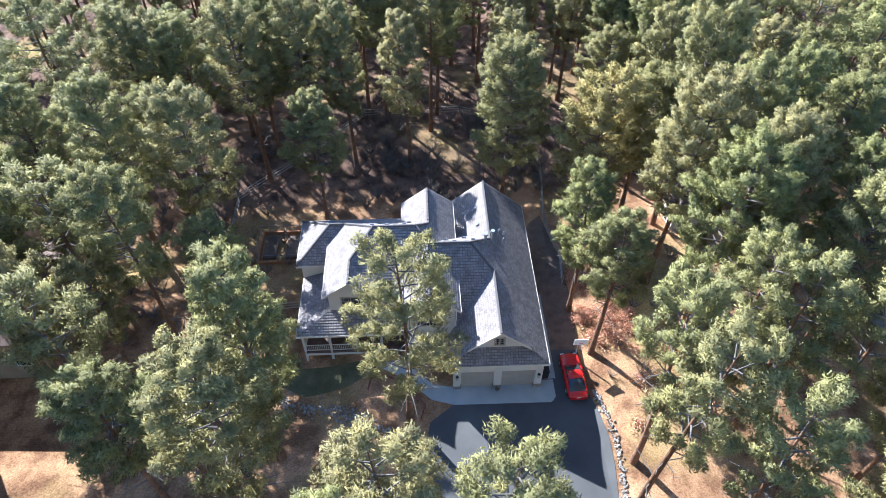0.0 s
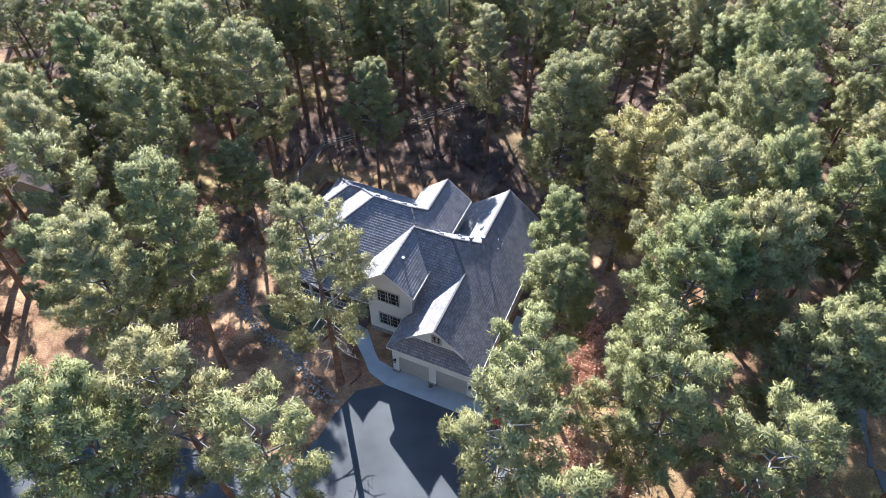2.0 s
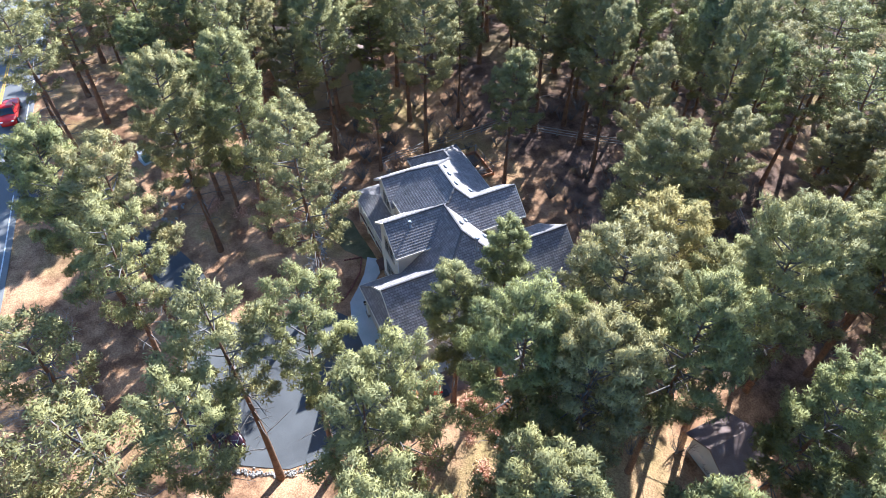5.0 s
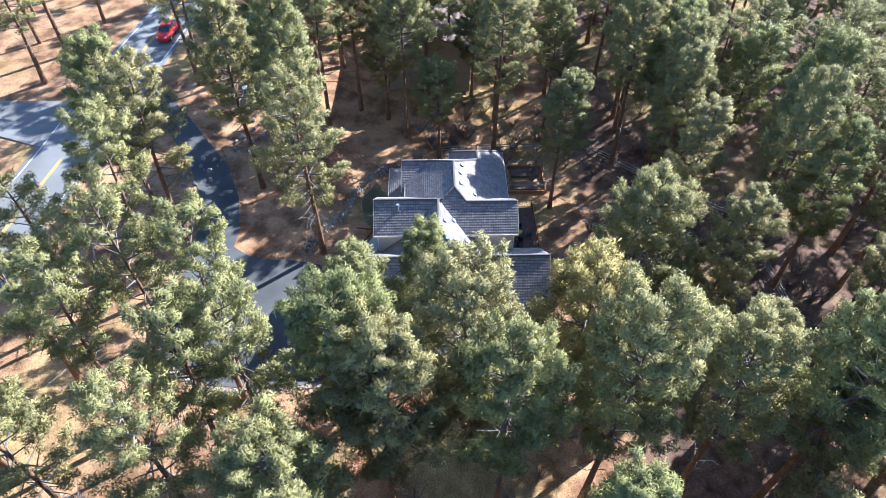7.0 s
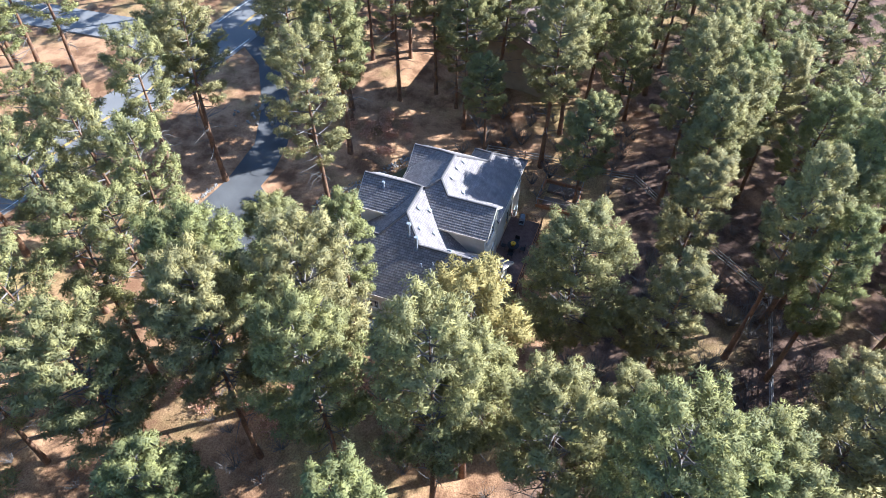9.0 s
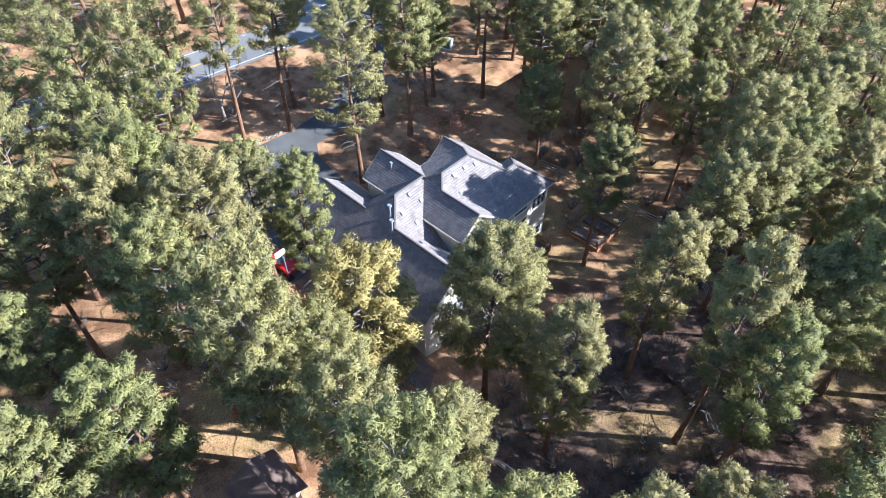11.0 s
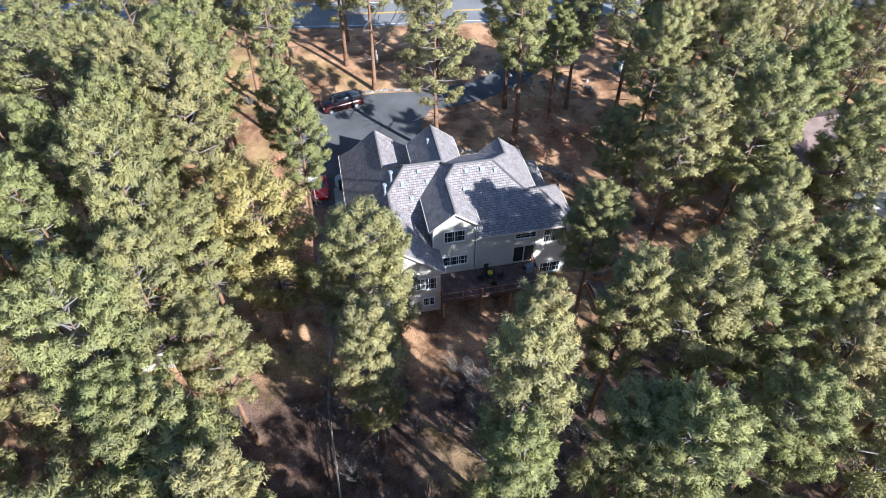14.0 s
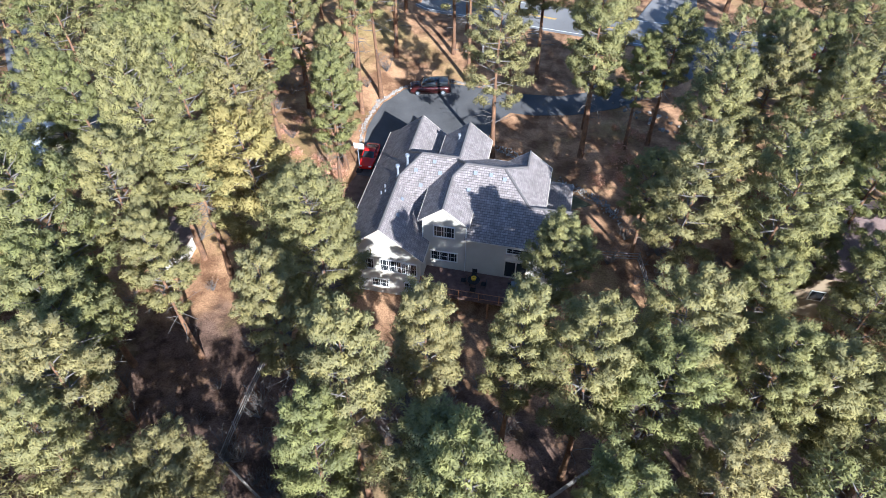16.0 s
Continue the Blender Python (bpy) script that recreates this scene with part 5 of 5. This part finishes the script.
shrubs(bare, "bare_shrub", "leafless grey shrub in the pine litter", "bare shrubs", (-10, 13, 12, 36), 120, 0.8, 1.5)
shrubs(bare, "bare_shrub", "leafless grey shrub in the pine litter", "bare shrubs", (-32, -6, -16, 28), 60, 0.7, 1.4)
shrubs(bare, "bare_shrub", "leafless grey shrub in the pine litter", "bare shrubs", (13, -30, 32, 26), 60, 0.6, 1.2)
shrubs(dry, "dry_shrub", "low shrub with dry orange-pink leaves", "dry leafy shrubs", (12.2, -9.5, 16.5, 0), 34, 0.6, 1.1)
shrubs(dry, "dry_shrub", "low shrub with dry orange-pink leaves", "dry leafy shrubs", (15, -18, 22, -4), 24, 0.6, 1.1)
shrubs(dry, "dry_shrub", "low shrub with dry orange-pink leaves", "dry leafy shrubs", (-22, -24, -15, -12), 14, 0.7, 1.2)


def bare_tree(x, y, height, seed):
    """A leafless tree: a short trunk that forks again and again into fine grey twigs."""
    r = random.Random(seed)
    t = thing("bare_tree", "leafless grey deciduous tree between driveway and road", "tree", at=pose(x, y, ground_z(x, y)))
    vs, fs = [], []

    def grow(p, d, ln, rad, depth):
        if depth == 0:
            return
        for _ in range(3 if depth > 1 else 2):
            out = (d + Vector((r.gauss(0, 0.5), r.gauss(0, 0.5), r.gauss(0.05, 0.3)))).normalized()
            mid = p + out * ln * 0.5 + Vector((r.gauss(0, 0.06), r.gauss(0, 0.06), 0.05)) * ln
            end = p + out * ln
            tube_mesh([p, mid, end], [rad, rad * 0.8, rad * 0.55], 4 if depth > 2 else 3, vs, fs)
            grow(end, out, ln * r.uniform(0.62, 0.8), rad * 0.55, depth - 1)

    top = Vector((0.1, 0.1, height * 0.22))
    grow(top, Vector((0, 0, 1)), height * 0.3, 0.11, 5)
    me = bpy.data.meshes.new("branches")
    me.from_pydata(vs, [], fs)
    me.materials.append(M_PALETWIG)
    ob = new("branches", me)
    ob.parent = t
    part("trunk", rod((0, 0, -0.3), top, 0.22, 0.15), M_PALETWIG, t)


M_PALETWIG = material("silver_twigs", (0.22, 0.19, 0.175), (0.38, 0.34, 0.32), 2.0, 0.9, 0.3)
bare_tree(1.2, -35.4, 8.5, 17)


# ---- neighbours ----
def neighbour(name, label, x0, y0, x1, y1, base, eave, peak, along, wall, roof, windows=True):
    h = thing(name, label, "house")
    part("wall", box(x0, y0, base - 1.5, x1, y1, eave), wall, h)
    ov = 0.5
    xm, ym = (x0 + x1) / 2, (y0 + y1) / 2
    for s in (-1, 1):
        bm = bmesh.new()
        if along == "x":
            e = [(x0 - ov, ym + s * ((y1 - y0) / 2 + ov), eave - 0.15), (x1 + ov, ym + s * ((y1 - y0) / 2 + ov), eave - 0.15), (x1 + ov, ym, peak), (x0 - ov, ym, peak)]
        else:
            e = [(xm + s * ((x1 - x0) / 2 + ov), y0 - ov, eave - 0.15), (xm + s * ((x1 - x0) / 2 + ov), y1 + ov, eave - 0.15), (xm, y1 + ov, peak), (xm, y0 - ov, peak)]
        lower = [bm.verts.new(p) for p in e]
        upper = [bm.verts.new((p[0], p[1], p[2] + 0.18)) for p in e]
        bm.faces.new(lower)
        bm.faces.new(upper)
        for i in range(4):
            bm.faces.new((lower[i], lower[(i + 1) % 4], upper[(i + 1) % 4], upper[i]))
        bmesh.ops.recalc_face_normals(bm, faces=bm.faces[:])
        part("roof", bm, roof, h)
    for q in ((x0, x1) if along == "x" else (y0, y1)):
        pts = [(q, y0, eave), (q, y1, eave), (q, ym, peak - 0.05)] if along == "x" else [(x0, q, eave), (x1, q, eave), (xm, q, peak - 0.05)]
        bm = bmesh.new()
        bm.faces.new([bm.verts.new(p) for p in pts])
        part("gable_wall", bm, wall, h)
    n = max(2, int((x1 - x0) / 3.5)) if windows else 0
    for k in range(n):
        x = x0 + (x1 - x0) * (k + 0.5) / n
        for y, d in ((y0, -1), (y1, 1)):
            w = new("window")
            w.parent = h
            part("window_frame", box(x - 0.65, y + d * 0.01 - 0.03, base + 0.9, x + 0.65, y + d * 0.01 + 0.03, base + 2.2), M_WHITE, w)
            part("pane", box(x - 0.55, y + d * 0.05 - 0.01, base + 1.0, x + 0.55, y + d * 0.05 + 0.01, base + 2.1), M_GLASS, w)
    return h


M_BROWNROOF = material("brown_roof", (0.15, 0.10, 0.085), (0.26, 0.185, 0.155), 1.0, 0.9, 0.6, fine=18, dist=0.04)
M_TAN = material("tan_siding", (0.25, 0.185, 0.115), (0.34, 0.26, 0.165), 0.8, 0.85, 0.3, fine=30)
M_CREAM = material("cream_siding", (0.58, 0.50, 0.36), (0.68, 0.60, 0.45), 0.8, 0.85, 0.3, fine=30)
neighbour("neighbour_house", "tan two-storey house with a brown roof among the pines", -46.0, -9.2, -34.0, 1.5, 0.5, 5.0, 7.6, "x", M_TAN, M_BROWNROOF)
neighbour("shed", "small tan shed under the pines", 24.2, 6.0, 27.6, 9.2, 0.4, 2.5, 3.6, "y", M_STUCCO, M_BROWNROOF, False)
neighbour("neighbour_house", "grey-roofed house behind the east pines", 44.0, -8.0, 56.0, 2.0, 0.6, 3.4, 5.8, "x", M_CREAM, M_CONCRETE)
sheet("neighbour_patio", [(-56, -3.5), (-47.2, -3.5), (-46.6, 4.0), (-54, 5.0)], M_CREAM, "pale sandy patio behind the neighbouring house", "patio", 0.04, step=2.0)
sheet("neighbour_drive", [(38, -6), (43, -6), (60, -14), (72, -28), (68, -33), (55, -20), (40, -11), (36, 2), (38, 3)], M_ROAD, "pale drive of the neighbouring house", "driveway", 0.03, step=3.0)


def utility_box():
    u = thing("utility_box", "pale green utility cabinet on a concrete pad", "utility box", at=pose(-31.0, -27.6, ground_z(-31, -27.6), 0, 0, 20))
    part("pad", box(-0.9, -0.7, -0.2, 0.9, 0.7, 0.1), M_CONCRETE, u)
    part("cabinet", box(-0.7, -0.5, 0.1, 0.1, 0.5, 1.1, bevel=0.04), M_WHITE, u)
    part("cabinet", box(0.15, -0.45, 0.1, 0.75, 0.45, 0.95, bevel=0.04), M_GREENBOX, u)


utility_box()
